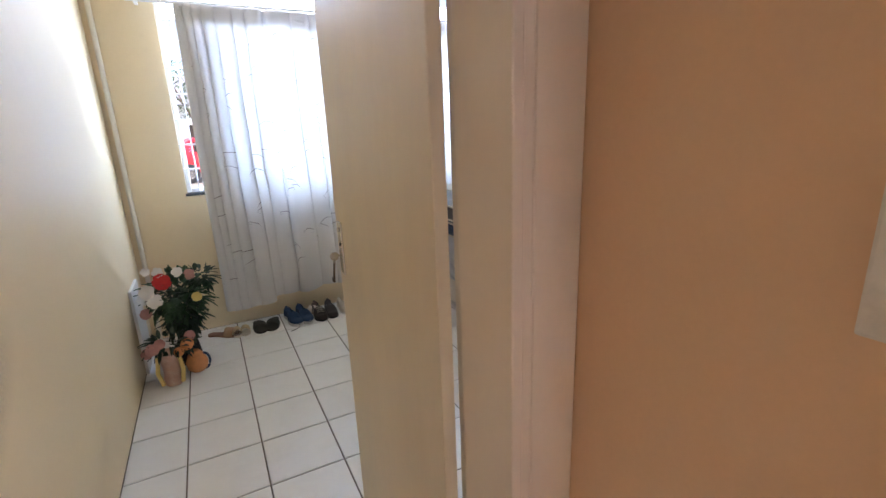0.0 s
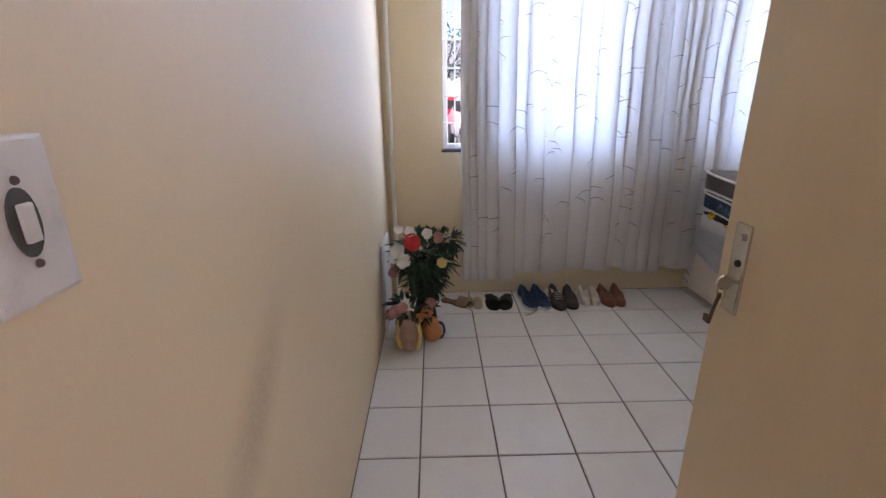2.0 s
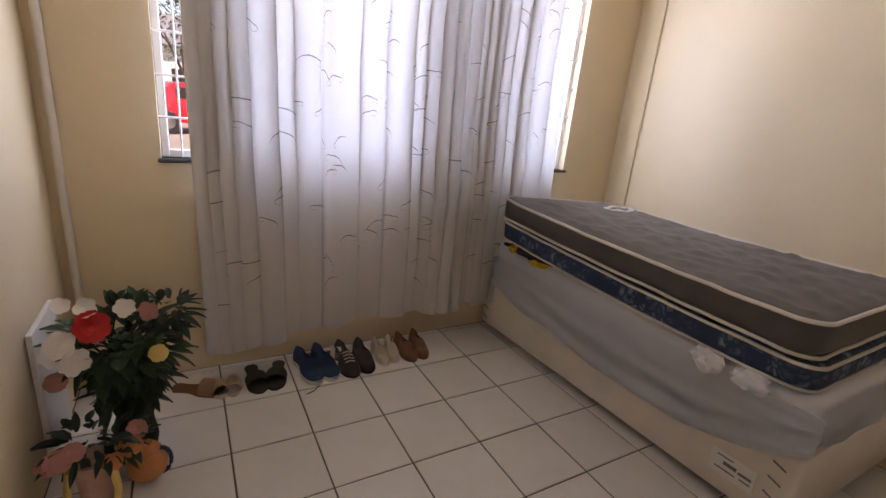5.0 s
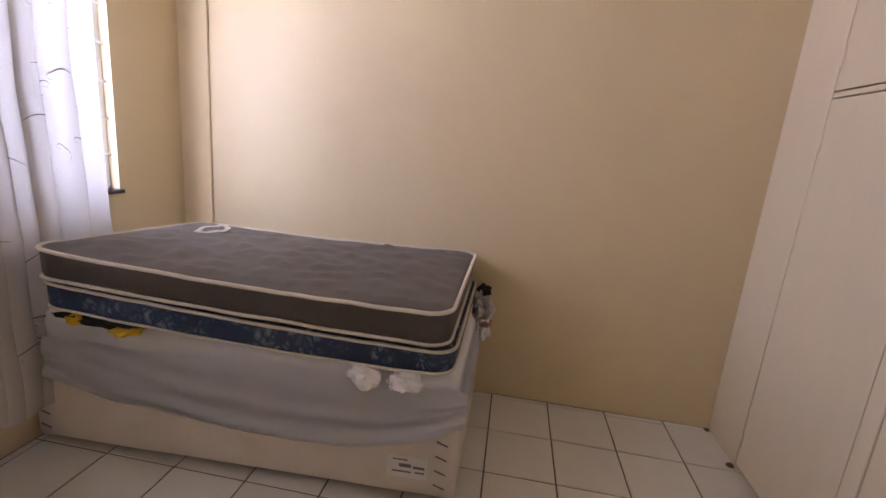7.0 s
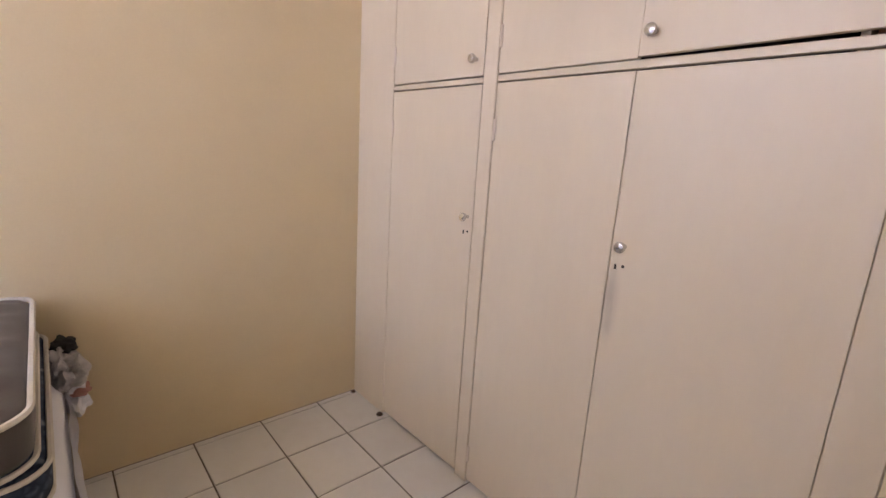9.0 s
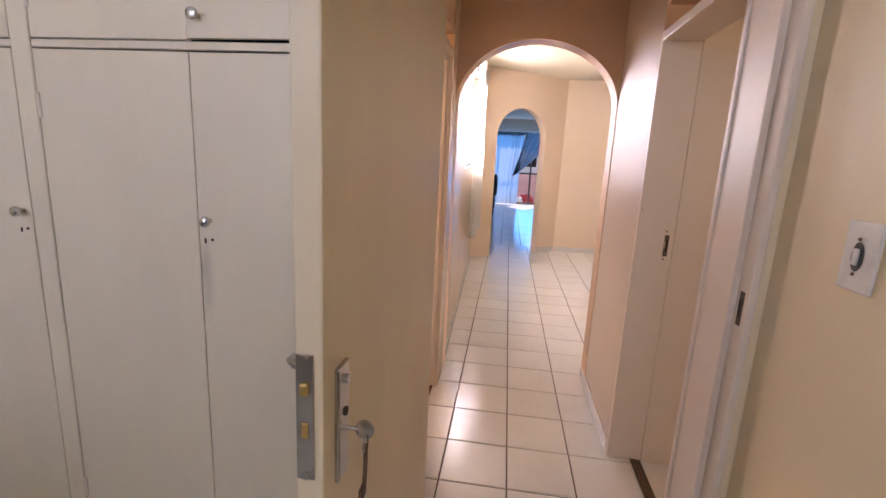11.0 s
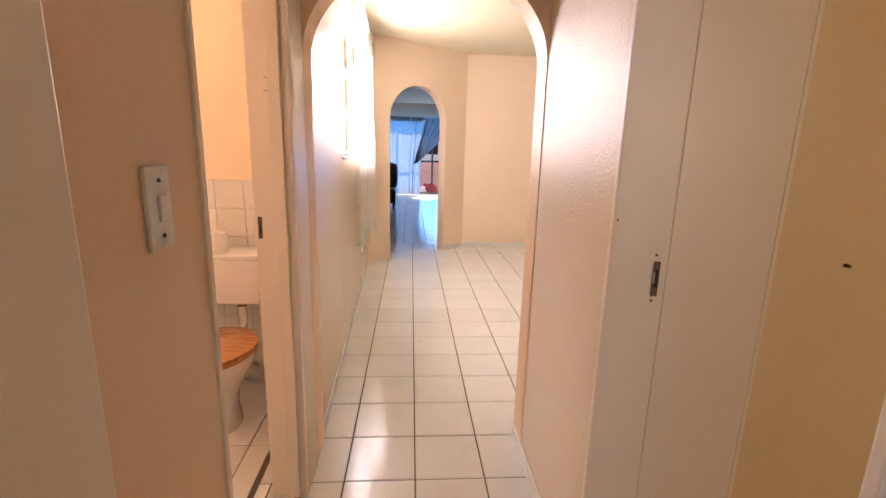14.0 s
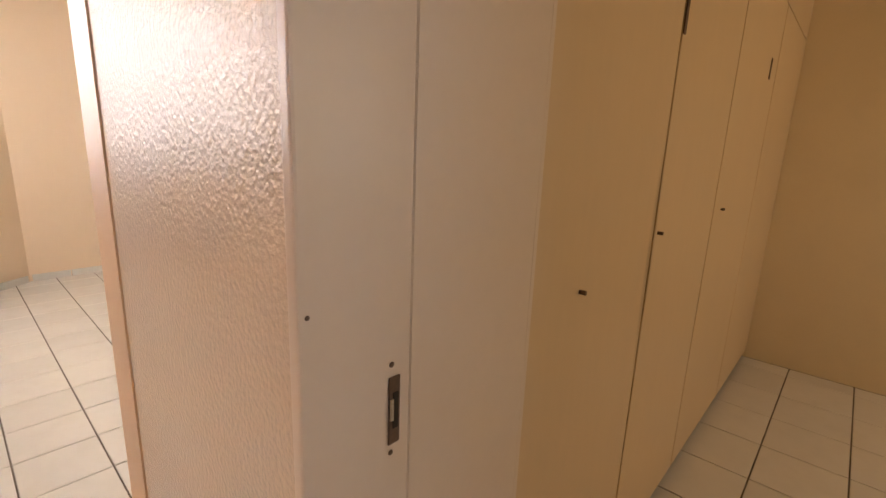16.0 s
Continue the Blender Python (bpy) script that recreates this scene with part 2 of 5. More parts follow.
M["outer_wall"] = material("pale_plastered_facade", (0.78, 0.75, 0.70), 0.8, vary=0.1, scale=0.6, grain=20)
M["brick_red"] = material("red_brick_wall", (0.66, 0.44, 0.40), 0.85, vary=0.2, scale=3, grain=25)
M["roof"] = material("grey_roof_sheeting", (0.25, 0.25, 0.26), 0.6, vary=0.15, scale=0.6)
M["ground"] = material("dry_paved_yard", (0.30, 0.27, 0.23), 0.9, vary=0.2, scale=0.7, grain=30)
M["foliage"] = material("garden_foliage", (0.06, 0.11, 0.035), 0.6, vary=0.35, scale=2, grain=15)
M["bark"] = material("tree_bark", (0.12, 0.085, 0.06), 0.9, vary=0.3, scale=6, grain=40, bump=0.6, depth=0.01)
M["car_red"] = material("red_car_paint", (0.55, 0.02, 0.025), 0.25, vary=0.04, coat=0.6)
M["car_white"] = material("white_car_paint", (0.75, 0.75, 0.74), 0.25, vary=0.04, coat=0.6)
M["tyre"] = material("tyre_rubber", (0.025, 0.025, 0.025), 0.85, vary=0.1)


def sheer(name, colour, weight, through_share, motif=None):
    """Thin curtain cloth: part of the light is scattered through it, a little passes straight."""
    m, n, l, p = nodes_of(name)
    out = n["Material Output"]
    dif, tra, clear = n.new("ShaderNodeBsdfDiffuse"), n.new("ShaderNodeBsdfTranslucent"), n.new("ShaderNodeBsdfTransparent")
    a, b = n.new("ShaderNodeMixShader"), n.new("ShaderNodeMixShader")
    geo = n.new("ShaderNodeNewGeometry")
    weave = n.new("ShaderNodeTexNoise")
    weave.inputs["Scale"].default_value, weave.inputs["Detail"].default_value = 220, 3
    l.new(geo.outputs["Position"], weave.inputs["Vector"])
    slub = n.new("ShaderNodeMix")
    slub.data_type = "RGBA"
    slub.inputs["A"].default_value = (*[c * 0.85 for c in colour], 1)
    slub.inputs["B"].default_value = (*colour, 1)
    l.new(weave.outputs["Fac"], slub.inputs["Factor"])
    for s in (dif, tra):
        l.new(slub.outputs["Result"], s.inputs["Color"])
    bump = n.new("ShaderNodeBump")
    bump.inputs["Strength"].default_value, bump.inputs["Distance"].default_value = 0.2, 0.001
    l.new(weave.outputs["Fac"], bump.inputs["Height"])
    l.new(bump.outputs[0], dif.inputs["Normal"])
    a.inputs[0].default_value, b.inputs[0].default_value = weight, through_share
    l.new(dif.outputs[0], a.inputs[1]), l.new(tra.outputs[0], a.inputs[2])
    l.new(a.outputs[0], b.inputs[1]), l.new(clear.outputs[0], b.inputs[2])
    l.new(b.outputs[0], out.inputs["Surface"])
    n.remove(p)
    return m


M["sheer"] = sheer("sheer_white_curtain_cloth", (0.73, 0.70, 0.68), 0.18, 0.014)
M["dark_sheer"] = sheer("dark_blue_grey_curtain_cloth", (0.26, 0.29, 0.33), 0.2, 0.0)
M["lace"] = sheer("thin_white_curtain_cloth", (0.80, 0.76, 0.70), 0.5, 0.04)
M["blue_sheer"] = sheer("grey_blue_curtain_cloth", (0.42, 0.47, 0.52), 0.30, 0.0)


def pane_glass():
    m, n, l, p = nodes_of("window_glass")
    p.inputs["Base Color"].default_value = (1, 1, 1, 1)
    p.inputs["Roughness"].default_value = 0.02
    p.inputs["Transmission Weight"].default_value = 1.0
    p.inputs["IOR"].default_value = 1.1
    return m


M["glass"] = pane_glass()
M["mirror"] = material("mirror_silver", (0.85, 0.86, 0.86), 0.03, 1.0, vary=0.01, bump=0)


def floral():
    """Navy ticking with a close print of pale blue-grey petals."""
    m, n, l, p = nodes_of("navy_floral_ticking")
    geo = n.new("ShaderNodeNewGeometry")
    warp = n.new("ShaderNodeTexNoise")
    warp.inputs["Scale"].default_value, warp.inputs["Detail"].default_value = 14, 3
    l.new(geo.outputs["Position"], warp.inputs["Vector"])
    bent = n.new("ShaderNodeMix")
    bent.data_type = "RGBA"
    bent.inputs["Factor"].default_value = 0.09
    l.new(geo.outputs["Position"], bent.inputs["A"]), l.new(warp.outputs["Color"], bent.inputs["B"])
    cells = n.new("ShaderNodeTexVoronoi")
    cells.inputs["Scale"].default_value = 30
    rims = n.new("ShaderNodeTexVoronoi")
    rims.feature = "DISTANCE_TO_EDGE"
    rims.inputs["Scale"].default_value = 30
    groups = n.new("ShaderNodeTexNoise")
    groups.inputs["Scale"].default_value, groups.inputs["Detail"].default_value = 11, 2
    for t in (cells, rims):
        l.new(bent.outputs["Result"], t.inputs["Vector"])
    l.new(geo.outputs["Position"], groups.inputs["Vector"])
    petal = n.new("ShaderNodeMapRange")
    petal.inputs["From Min"].default_value, petal.inputs["From Max"].default_value = 0.02, 0.32
    l.new(rims.outputs["Distance"], petal.inputs["Value"])
    where = n.new("ShaderNodeMapRange")
    where.inputs["From Min"].default_value, where.inputs["From Max"].default_value = 0.40, 0.62
    l.new(groups.outputs["Fac"], where.inputs["Value"])
    tone = n.new("ShaderNodeSeparateColor")
    l.new(cells.outputs["Color"], tone.inputs[0])
    a, b = n.new("ShaderNodeMath"), n.new("ShaderNodeMath")
    a.operation = b.operation = "MULTIPLY"
    l.new(petal.outputs[0], a.inputs[0]), l.new(where.outputs[0], a.inputs[1])
    l.new(a.outputs[0], b.inputs[0]), l.new(tone.outputs[0], b.inputs[1])
    ramp = n.new("ShaderNodeValToRGB")
    e = ramp.color_ramp.elements
    e[0].position, e[0].color = 0.0, (0.020, 0.038, 0.082, 1)
    e[1].position, e[1].color = 0.55, (0.20, 0.25, 0.31, 1)
    e.new(0.14).color = (0.055, 0.095, 0.165, 1)
    l.new(b.outputs[0], ramp.inputs[0])
    l.new(ramp.outputs[0], p.inputs["Base Color"])
    p.inputs["Roughness"].default_value = 0.7
    return m


M["floral"] = floral()


# ---- building helpers ----
def box(bm, x0, x1, y0, y1, z0, z1):
    x0, x1 = min(x0, x1), max(x0, x1)
    y0, y1 = min(y0, y1), max(y0, y1)
    v = [bm.verts.new(c) for c in ((x0, y0, z0), (x1, y0, z0), (x1, y1, z0), (x0, y1, z0), (x0, y0, z1), (x1, y0, z1), (x1, y1, z1), (x0, y1, z1))]
    return [bm.faces.new([v[i] for i in f]) for f in ((0, 3, 2, 1), (4, 5, 6, 7), (0, 1, 5, 4), (1, 2, 6, 5), (2, 3, 7, 6), (3, 0, 4, 7))]


def bevelled(bm, width=0.003, segments=1):
    bmesh.ops.bevel(bm, geom=list(bm.edges), offset=width, segments=segments, profile=0.6, affect="EDGES", clamp_overlap=True)
    return bm


def boxm(x0, x1, y0, y1, z0, z1, bevel=0.0, segments=1):
    bm = bmesh.new()
    box(bm, x0, x1, y0, y1, z0, z1)
    return bevelled(bm, bevel, segments) if bevel else bm


def ring(bm, centre, radius, axis_x, axis_y, count):
    return [bm.verts.new(Vector(centre) + Vector(axis_x) * (radius * math.cos(a)) + Vector(axis_y) * (radius * math.sin(a)))
            for a in (2 * math.pi * i / count for i in range(count))]


def skin(bm, rings, cap=True, closed=True):
    for a, b in zip(rings, rings[1:]):
        k = len(a)
        for i in range(k if closed else k - 1):
            bm.faces.new((a[i], a[(i + 1) % k], b[(i + 1) % k], b[i]))
    if cap:
        bm.faces.new(list(reversed(rings[0])))
        bm.faces.new(rings[-1])
    return bm


def tube(points, radius, count=8, bm=None):
    """A round bar along points; radius may be one number or one a point."""
    bm = bm or bmesh.new()
    pts = [Vector(p) for p in points]
    radii = radius if isinstance(radius, (list, tuple)) else [radius] * len(pts)
    rings = []
    for i, p in enumerate(pts):
        d = (pts[min(i + 1, len(pts) - 1)] - pts[max(i - 1, 0)]).normalized()
        side = d.cross(Vector((0, 0, 1)) if abs(d.z) < 0.9 else Vector((1, 0, 0))).normalized()
        rings.append(ring(bm, p, radii[i], side, d.cross(side), count))
    return skin(bm, rings)


def lathe(profile, centre=(0, 0, 0), axis="z", count=20, bm=None):
    """A turned shape from (radius, height) pairs."""
    bm = bm or bmesh.new()
    ax = {"z": ((1, 0, 0), (0, 1, 0), (0, 0, 1)), "y": ((0, 0, 1), (1, 0, 0), (0, 1, 0)), "x": ((0, 1, 0), (0, 0, 1), (1, 0, 0))}[axis]
    rings = [ring(bm, Vector(centre) + Vector(ax[2]) * h, max(r, 1e-4), ax[0], ax[1], count) for r, h in profile]
    return skin(bm, rings)


def finish(bm, smooth=False):
    bmesh.ops.recalc_face_normals(bm, faces=bm.faces)
    if smooth:
        for f in bm.faces:
            f.smooth = True
    return bm


def origin_of(ob):
    o = Vector((0, 0, 0))
    while ob:
        o, ob = o + ob.location, ob.parent
    return o


def to_mesh(name, bm, mat, smooth):
    finish(bm, smooth)
    me = bpy.data.meshes.new(name)
    bm.to_mesh(me)
    bm.free()
    me.materials.append(M[mat])
    if smooth:
        me.set_sharp_from_angle(angle=radians(42))
    return me


def thing(name, at, label, category, group="", kind=""):
    ob = new(name)
    ob.empty_display_size = 0.05
    ob.location = at
    return tagged(ob, label, category, group, kind)


def part(name, bm, mat, parent, label="", smooth=False):
    """One mesh under a thing or part, from a bmesh in world coordinates."""
    bmesh.ops.translate(bm, verts=bm.verts, vec=-origin_of(parent))
    ob = new(name, to_mesh(name, bm, mat, smooth))
    ob.parent = parent
    return tagged(ob, label)


def structure(name, bm, mat, label, category, smooth=False):
    return tagged(new(name, to_mesh(name, bm, mat, smooth)), label, category, "", "structure")


def solid(name, bm, mat, label, category, group="", smooth=False, kind=""):
    """A thing of one mesh, with its origin at its base."""
    lo = Vector([min(v.co[i] for v in bm.verts) for i in range(3)])
    hi = Vector([max(v.co[i] for v in bm.verts) for i in range(3)])
    at = Vector(((lo.x + hi.x) / 2, (lo.y + hi.y) / 2, lo.z))
    bmesh.ops.translate(bm, verts=bm.verts, vec=-at)
    ob = new(name, to_mesh(name, bm, mat, smooth))
    ob.location = at
    return tagged(ob, label, category, group, kind)


def wall_along(axis, a0, a1, b0, b1, z1, openings=(), bm=None):
    """A wall along x or y from a0 to a1, b0 to b1 thick, with openings (from, to, sill, head)."""
    bm = bm or bmesh.new()

    def put(p, q, lo, hi):
        if q - p > 1e-4 and hi - lo > 1e-4:
            box(bm, *((p, q, b0, b1) if axis == "x" else (b0, b1, p, q)), lo, hi)

    at = a0
    for p, q, lo, hi in sorted(openings):
        put(at, p, 0, z1), put(p, q, 0, lo), put(p, q, hi, z1)
        at = q
    put(at, a1, 0, z1)
    return bm


def arched_wall(p, q, thick, height, s0, s1, spring, top, steps=28):
    """A wall of plan line p to q with an arched opening between the distances s0 and s1 along it; thick goes to its left."""
    p, q = Vector((*p, 0)), Vector((*q, 0))
    along = (q - p).normalized()
    back = Vector((-along.y, along.x, 0)) * thick
    length = (q - p).length
    half, mid = (s1 - s0) / 2, (s0 + s1) / 2
    arc = [(mid - half * math.cos(math.pi * i / steps), spring + (top - spring) * math.sin(math.pi * i / steps)) for i in range(steps + 1)]
    outline = [(0, 0), (s0, 0), *arc, (s1, 0), (length, 0), (length, height), (0, height)]
    bm = bmesh.new()
    a = [bm.verts.new(p + along * s + Vector((0, 0, z))) for s, z in outline]
    b = [bm.verts.new(p + along * s + back + Vector((0, 0, z))) for s, z in outline]
    bm.faces.new(a), bm.faces.new(list(reversed(b)))
    for i in range(len(a)):
        j = (i + 1) % len(a)
        bm.faces.new((a[j], a[i], b[i], b[j]))
    bm.normal_update()
    bmesh.ops.triangulate(bm, faces=[f for f in bm.faces if len(f.verts) > 4])
    return bm
# ---- the shell: bedroom, passage, toilet, dining space, living room, second bedroom ----
H = 2.52
XW, XE, YN, YF = -0.235, 2.733, 1.235, -1.73      # bedroom west, east, window wall, cupboard front
PW, PE = -0.175, 0.725                              # passage walls
structure("wall_bedroom_west", wall_along("y", -1.624, YN + 0.14, XW - 0.12, XW, H), "wall", "smooth cream painted plaster wall with faint smudges", "wall")
structure("wall_bedroom_east", wall_along("y", -2.4, YN + 0.14, XE, XE + 0.12, H), "wall", "plain cream painted plaster wall", "wall")
# head set above the curtain, out of view, to let the added fill in
WIN = (0.135, 2.30, 0.985, 2.40)
structure("wall_bedroom_window", wall_along("x", XW, XE, YN, YN + 0.14, H, [WIN]), "wall", "cream painted wall below and beside the wide window", "wall")
structure("corner_boxing", boxm(XE - 0.014, XE, YN - 0.172, YN, 0, H, 0.004), "wall", "cream painted plaster boxing in the room corner", "boxing")
DW, DE = -0.193, 0.616                              # bedroom doorway
DY0, DY1 = -1.80, -1.62
structure("wall_doorway", wall_along("x", XW - 0.12, 0.654, DY0 + 0.005, DY1 - 0.005, H, [(DW - 0.02, DE + 0.02, 0, 1.98)]), "wall", "painted wall round the bedroom doorway", "wall")
structure("trim_doorway", boxm(DE + 0.021, PE - 0.001, DY0 - 0.004, DY0 + 0.03, 0, H, 0.003), "frame", "cream painted trim between the bedroom doorway and the passage wall", "trim")
# passage
TN, TS = -2.335, -2.990                             # toilet doorway
structure("wall_passage_east", wall_along("y", -3.34, DY0 + 0.005, PE, PE + 0.115, H, [(TS - 0.02, TN + 0.02, 0, 1.98)]), "passage", "apricot painted passage wall with glossy rolled paint", "wall")
WN, WS = -1.83, -2.505                              # second bedroom doorway
structure("wall_passage_west", wall_along("y", WS - 0.02, DY0 - 0.012, PW - 0.115, PW, H, [(WS - 0.018, WN, 0, 1.98)]), "passage", "painted wall over the second bedroom doorway", "wall")
structure("wall_pier", boxm(PW - 0.115, PW, -3.34, WS - 0.022, 0, H, 0.003), "textured", "short pier with glossy rolled texture paint", "wall")
structure("wall_passage_end", boxm(PE - 0.004, PE - 0.0002, -3.199, TS - 0.0225, 0.0, H - 0.001), "textured", "short stretch of cream gloss wall between the toilet door and the arch", "wall")
structure("wall_arch", arched_wall((PW - 0.002, -3.20), (PE + 0.002, -3.20), -0.14, H, 0.006, PE - PW - 0.002, 1.655, 2.01), "passage", "apricot wall with a wide round arch over the passage", "arch")
# dining space
DA, DB = Vector((PE + 0.01, -3.34, 0)), Vector((0.83, -6.57, 0))   # dining east wall, slightly out of square
ang = math.atan2(DB.x - DA.x, -(DB.y - DA.y))
bmw = wall_along("y", DB.y - 0.2, DA.y, 0, 0.14, H, [(-6.45, -4.42, 1.27, 2.30)])
for v in bmw.verts:
    v.co.x += DA.x + (DA.y - v.co.y) * math.tan(ang)
structure("wall_dining_east", bmw, "textured", "long dining wall with glossy rolled paint and a window", "wall")
P0, P1 = (0.83, -6.65), (-0.385, -7.60)
L01 = math.dist(P0, P1)
structure("wall_dining_diagonal", arched_wall(P0, P1, 0.12, H, 0.324, 1.187, 1.65, 2.05), "dining", "pale apricot slanting wall with a round arched doorway", "arch")
structure("wall_dining_end", wall_along("x", -3.3, -0.38, -7.75, -7.602, H), "dining", "pale apricot painted end wall", "wall")
structure("wall_dining_west", wall_along("y", -7.75, -3.34, -3.42, -3.3, H), "dining", "pale apricot painted wall", "wall")
structure("wall_dining_north", wall_along("x", -3.42, PW - 0.116, -3.34, -3.22, H), "dining", "pale apricot painted wall", "wall")
# second bedroom
structure("wall_second_south", boxm(-3.7, PW - 0.116, -3.215, -3.1, 0, H), "passage", "painted wall behind the cupboards", "wall")
structure("wall_second_west", wall_along("y", -3.1, 0.8, -3.70, -3.58, H), "wall", "ochre painted bedroom wall", "wall")
# opening added out of view for the second bedroom's lamp
structure("wall_second_north", wall_along("x", -3.70, XW - 0.12, 0.8, 0.92, H, [(-2.8, -1.6, 1.1, 2.1)]), "wall", "ochre painted bedroom wall with an added, unseen window opening", "wall")
# toilet
structure("wall_toilet_south", wall_along("x", PE + 0.115, 2.3, -4.02, -3.90, H, [(1.49, 1.97, 1.545, 2.0)]), "dining", "peach painted toilet wall over white tiles", "wall")
structure("wall_toilet_east", wall_along("y", -3.9, -2.175, 2.2, 2.32, H), "dining", "peach painted toilet wall", "wall")
structure("wall_toilet_north", wall_along("x", PE + 0.115, 2.32, -2.225, -2.175, H), "dining", "peach painted toilet wall", "wall")
structure("wall_toilet_west", wall_along("y", -3.9, -3.34, 0.84, 0.90, H), "dining", "peach painted toilet wall", "wall")
# living room
structure("wall_living_east", wall_along("y", -14.6, -6.76, 2.2, 2.32, H), "dining", "living room wall", "wall")
structure("wall_living_north", wall_along("x", 0.97, 2.32, -6.86, -6.74, H), "dining", "living room wall", "wall")
structure("wall_living_west", wall_along("y", -14.6, -7.75, -2.1, -1.98, H), "dining", "living room wall", "wall")
structure("wall_living_end", wall_along("x", -2.1, 2.32, -14.75, -14.6, H, [(-1.2, 1.5, 0.02, 2.15)]), "dining", "living room wall with a wide glazed door opening", "wall")
bmc = bmesh.new()
box(bmc, -4.0, 3.0, -14.9, 1.5, H, H + 0.12)
structure("ceiling", bmc, "ceiling", "plain cream painted ceiling", "ceiling")
# grout beds
structure("floor_bedroom", boxm(XW - 0.01, XE + 0.01, DY1, YN + 0.01, -0.08, -0.004), "grout", "floor of white ceramic tiles with dark grout", "floor")
structure("floor_cupboard", boxm(0.60, XE, -2.16, DY1 - 0.001, -0.08, -0.0045), "grout", "floor under the cupboard", "floor")
structure("floor_passage", boxm(-3.8, 0.95, -7.75, DY1, -0.08, -0.004), "grout", "floor of white ceramic tiles with brown grout", "floor")
structure("floor_toilet", boxm(0.95, 2.3, -4.0, -2.0, -0.08, -0.004), "grout", "toilet floor of large beige tiles", "floor")
structure("floor_second_bedroom", boxm(-3.8, PW - 0.1, DY1, 0.9, -0.08, -0.004), "grout", "tiled floor of the second bedroom", "floor")
structure("floor_living", boxm(-2.1, 2.3, -14.7, -7.75, -0.08, -0.004), "grout", "living room floor of pale tiles", "floor")
structure("floor_living_corner", boxm(0.95, 2.3, -7.75, -6.7, -0.08, -0.004), "grout", "living room floor of pale tiles", "floor")

# ---- door frames and doors ----
def frame_piece(name, bm, parent=None, label=""):
    return part(name, bm, "frame", parent, label)


def door_frame(name, axis, a0, a1, b0, b1, head, label, stop):
    """A lining round an opening from a0 to a1 along the axis, b0 to b1 deep; stop: the depth at which the rebate strip stands."""
    f = thing(name, ((a0 + a1) / 2, (b0 + b1) / 2, 0) if axis == "x" else ((b0 + b1) / 2, (a0 + a1) / 2, 0), label, "door frame", "", "structure")

    def put(nm, p, q, c, d, lo, hi, bev=0.004):
        part(nm, boxm(*((p, q, c, d) if axis == "x" else (c, d, p, q)), lo, hi, bev, 2), "frame", f)

    put("jamb", a0 - 0.02, a0, b0 - 0.006, b1 + 0.006, 0.001, head)
    put("jamb", a1, a1 + 0.02, b0 - 0.006, b1 + 0.006, 0.001, head)
    put("head", a0 - 0.02, a1 + 0.02, b0 - 0.006, b1 + 0.006, head, head + 0.035)
    if stop is None:
        return f
    s0, s1 = stop
    w = 0.018
    put("stop", a0, a0 + w, s0, s1, 0.002, head - 0.001, 0.003)
    put("stop", a1 - w, a1, s0, s1, 0.002, head - 0.001, 0.003)
    put("stop", a0 + w, a1 - w, s0, s1, head - w - 0.001, head - 0.001, 0.003)
    return f


fb = door_frame("door_frame_bedroom", "x", DW, DE, DY0, DY1, 1.96, "cream enamelled door frame, chipped at the lock", (DY0 - 0.010, DY1 - 0.044))
fw = door_frame("door_frame_second_bedroom", "y", WS, WN, PW - 0.140, PW, 1.845, "painted door frame with rusty strike plate", None)
ft = door_frame("door_frame_toilet", "y", TS, TN, PE, PE + 0.125, 1.865, "apricot painted toilet door frame with worn strike plate", (PE + 0.02, PE + 0.06))


def strike(parent, centre, axis, tall=0.105, wide=0.03):
    """A rusty strike plate with a dark slot, set in a chipped recess."""
    x, y, z = centre
    h, w = tall / 2, wide / 2
    if axis == "y":
        pl = part("strike_plate", boxm(x - w, x + w, y, y + 0.003, z - h, z + h, 0.001), "rust", parent, "rusty steel strike plate")
        part("slot", boxm(x - w * 0.5, x + w * 0.4, y + 0.0032, y + 0.0045, z - h * 0.5, z + h * 0.55), "shade_black", pl)
        part("lip", boxm(x + w * 0.35, x + w, y + 0.0032, y + 0.006, z - h * 0.25, z + h * 0.4, 0.001), "steel", pl)
    else:
        pl = part("strike_plate", boxm(x, x + 0.003, y - w, y + w, z - h, z + h, 0.001), "rust", parent, "rusty steel strike plate")
        part("slot", boxm(x + 0.0032, x + 0.0045, y - w * 0.5, y + w * 0.4, z - h * 0.5, z + h * 0.55), "shade_black", pl)


strike(fw, (-0.294, WS, 1.03), "y", 0.092, 0.018)
strike(ft, (0.838, TS, 1.062), "y", 0.075, 0.014)
strike(fb, (DW, DY1 - 0.020, 1.03), "x", 0.085, 0.018)
part("paint_chip", lathe([(0.003, 0.0), (0.0025, 0.001), (0.001, 0.0015)], (PW - 0.004, WS + 0.0005, 1.18), "y", 7), "rust", fw, "small dark chip in the paint")
for z in (1.505, 1.545):
    part("scratch", boxm(PE + 0.045, PE + 0.075, TS + 0.0005, TS + 0.0015, z, z + 0.002), "rust", ft, "short dark scratch in the paint")
for dz in (-0.058, 0.062):
    part("paint_chip", lathe([(0.004, 0.0), (0.0035, 0.001), (0.0015, 0.0015)], (-0.29, WS + 0.0005, 1.03 + dz), "y", 7), "rust", fw, "small dark chip in the paint")
# brass strip on the threshold of the second bedroom
solid("threshold_strip", boxm(PW - 0.13, PW - 0.10, WS, WN, 0.0, 0.006, 0.002), "rust", "dark worn metal strip across the doorway floor", "threshold")
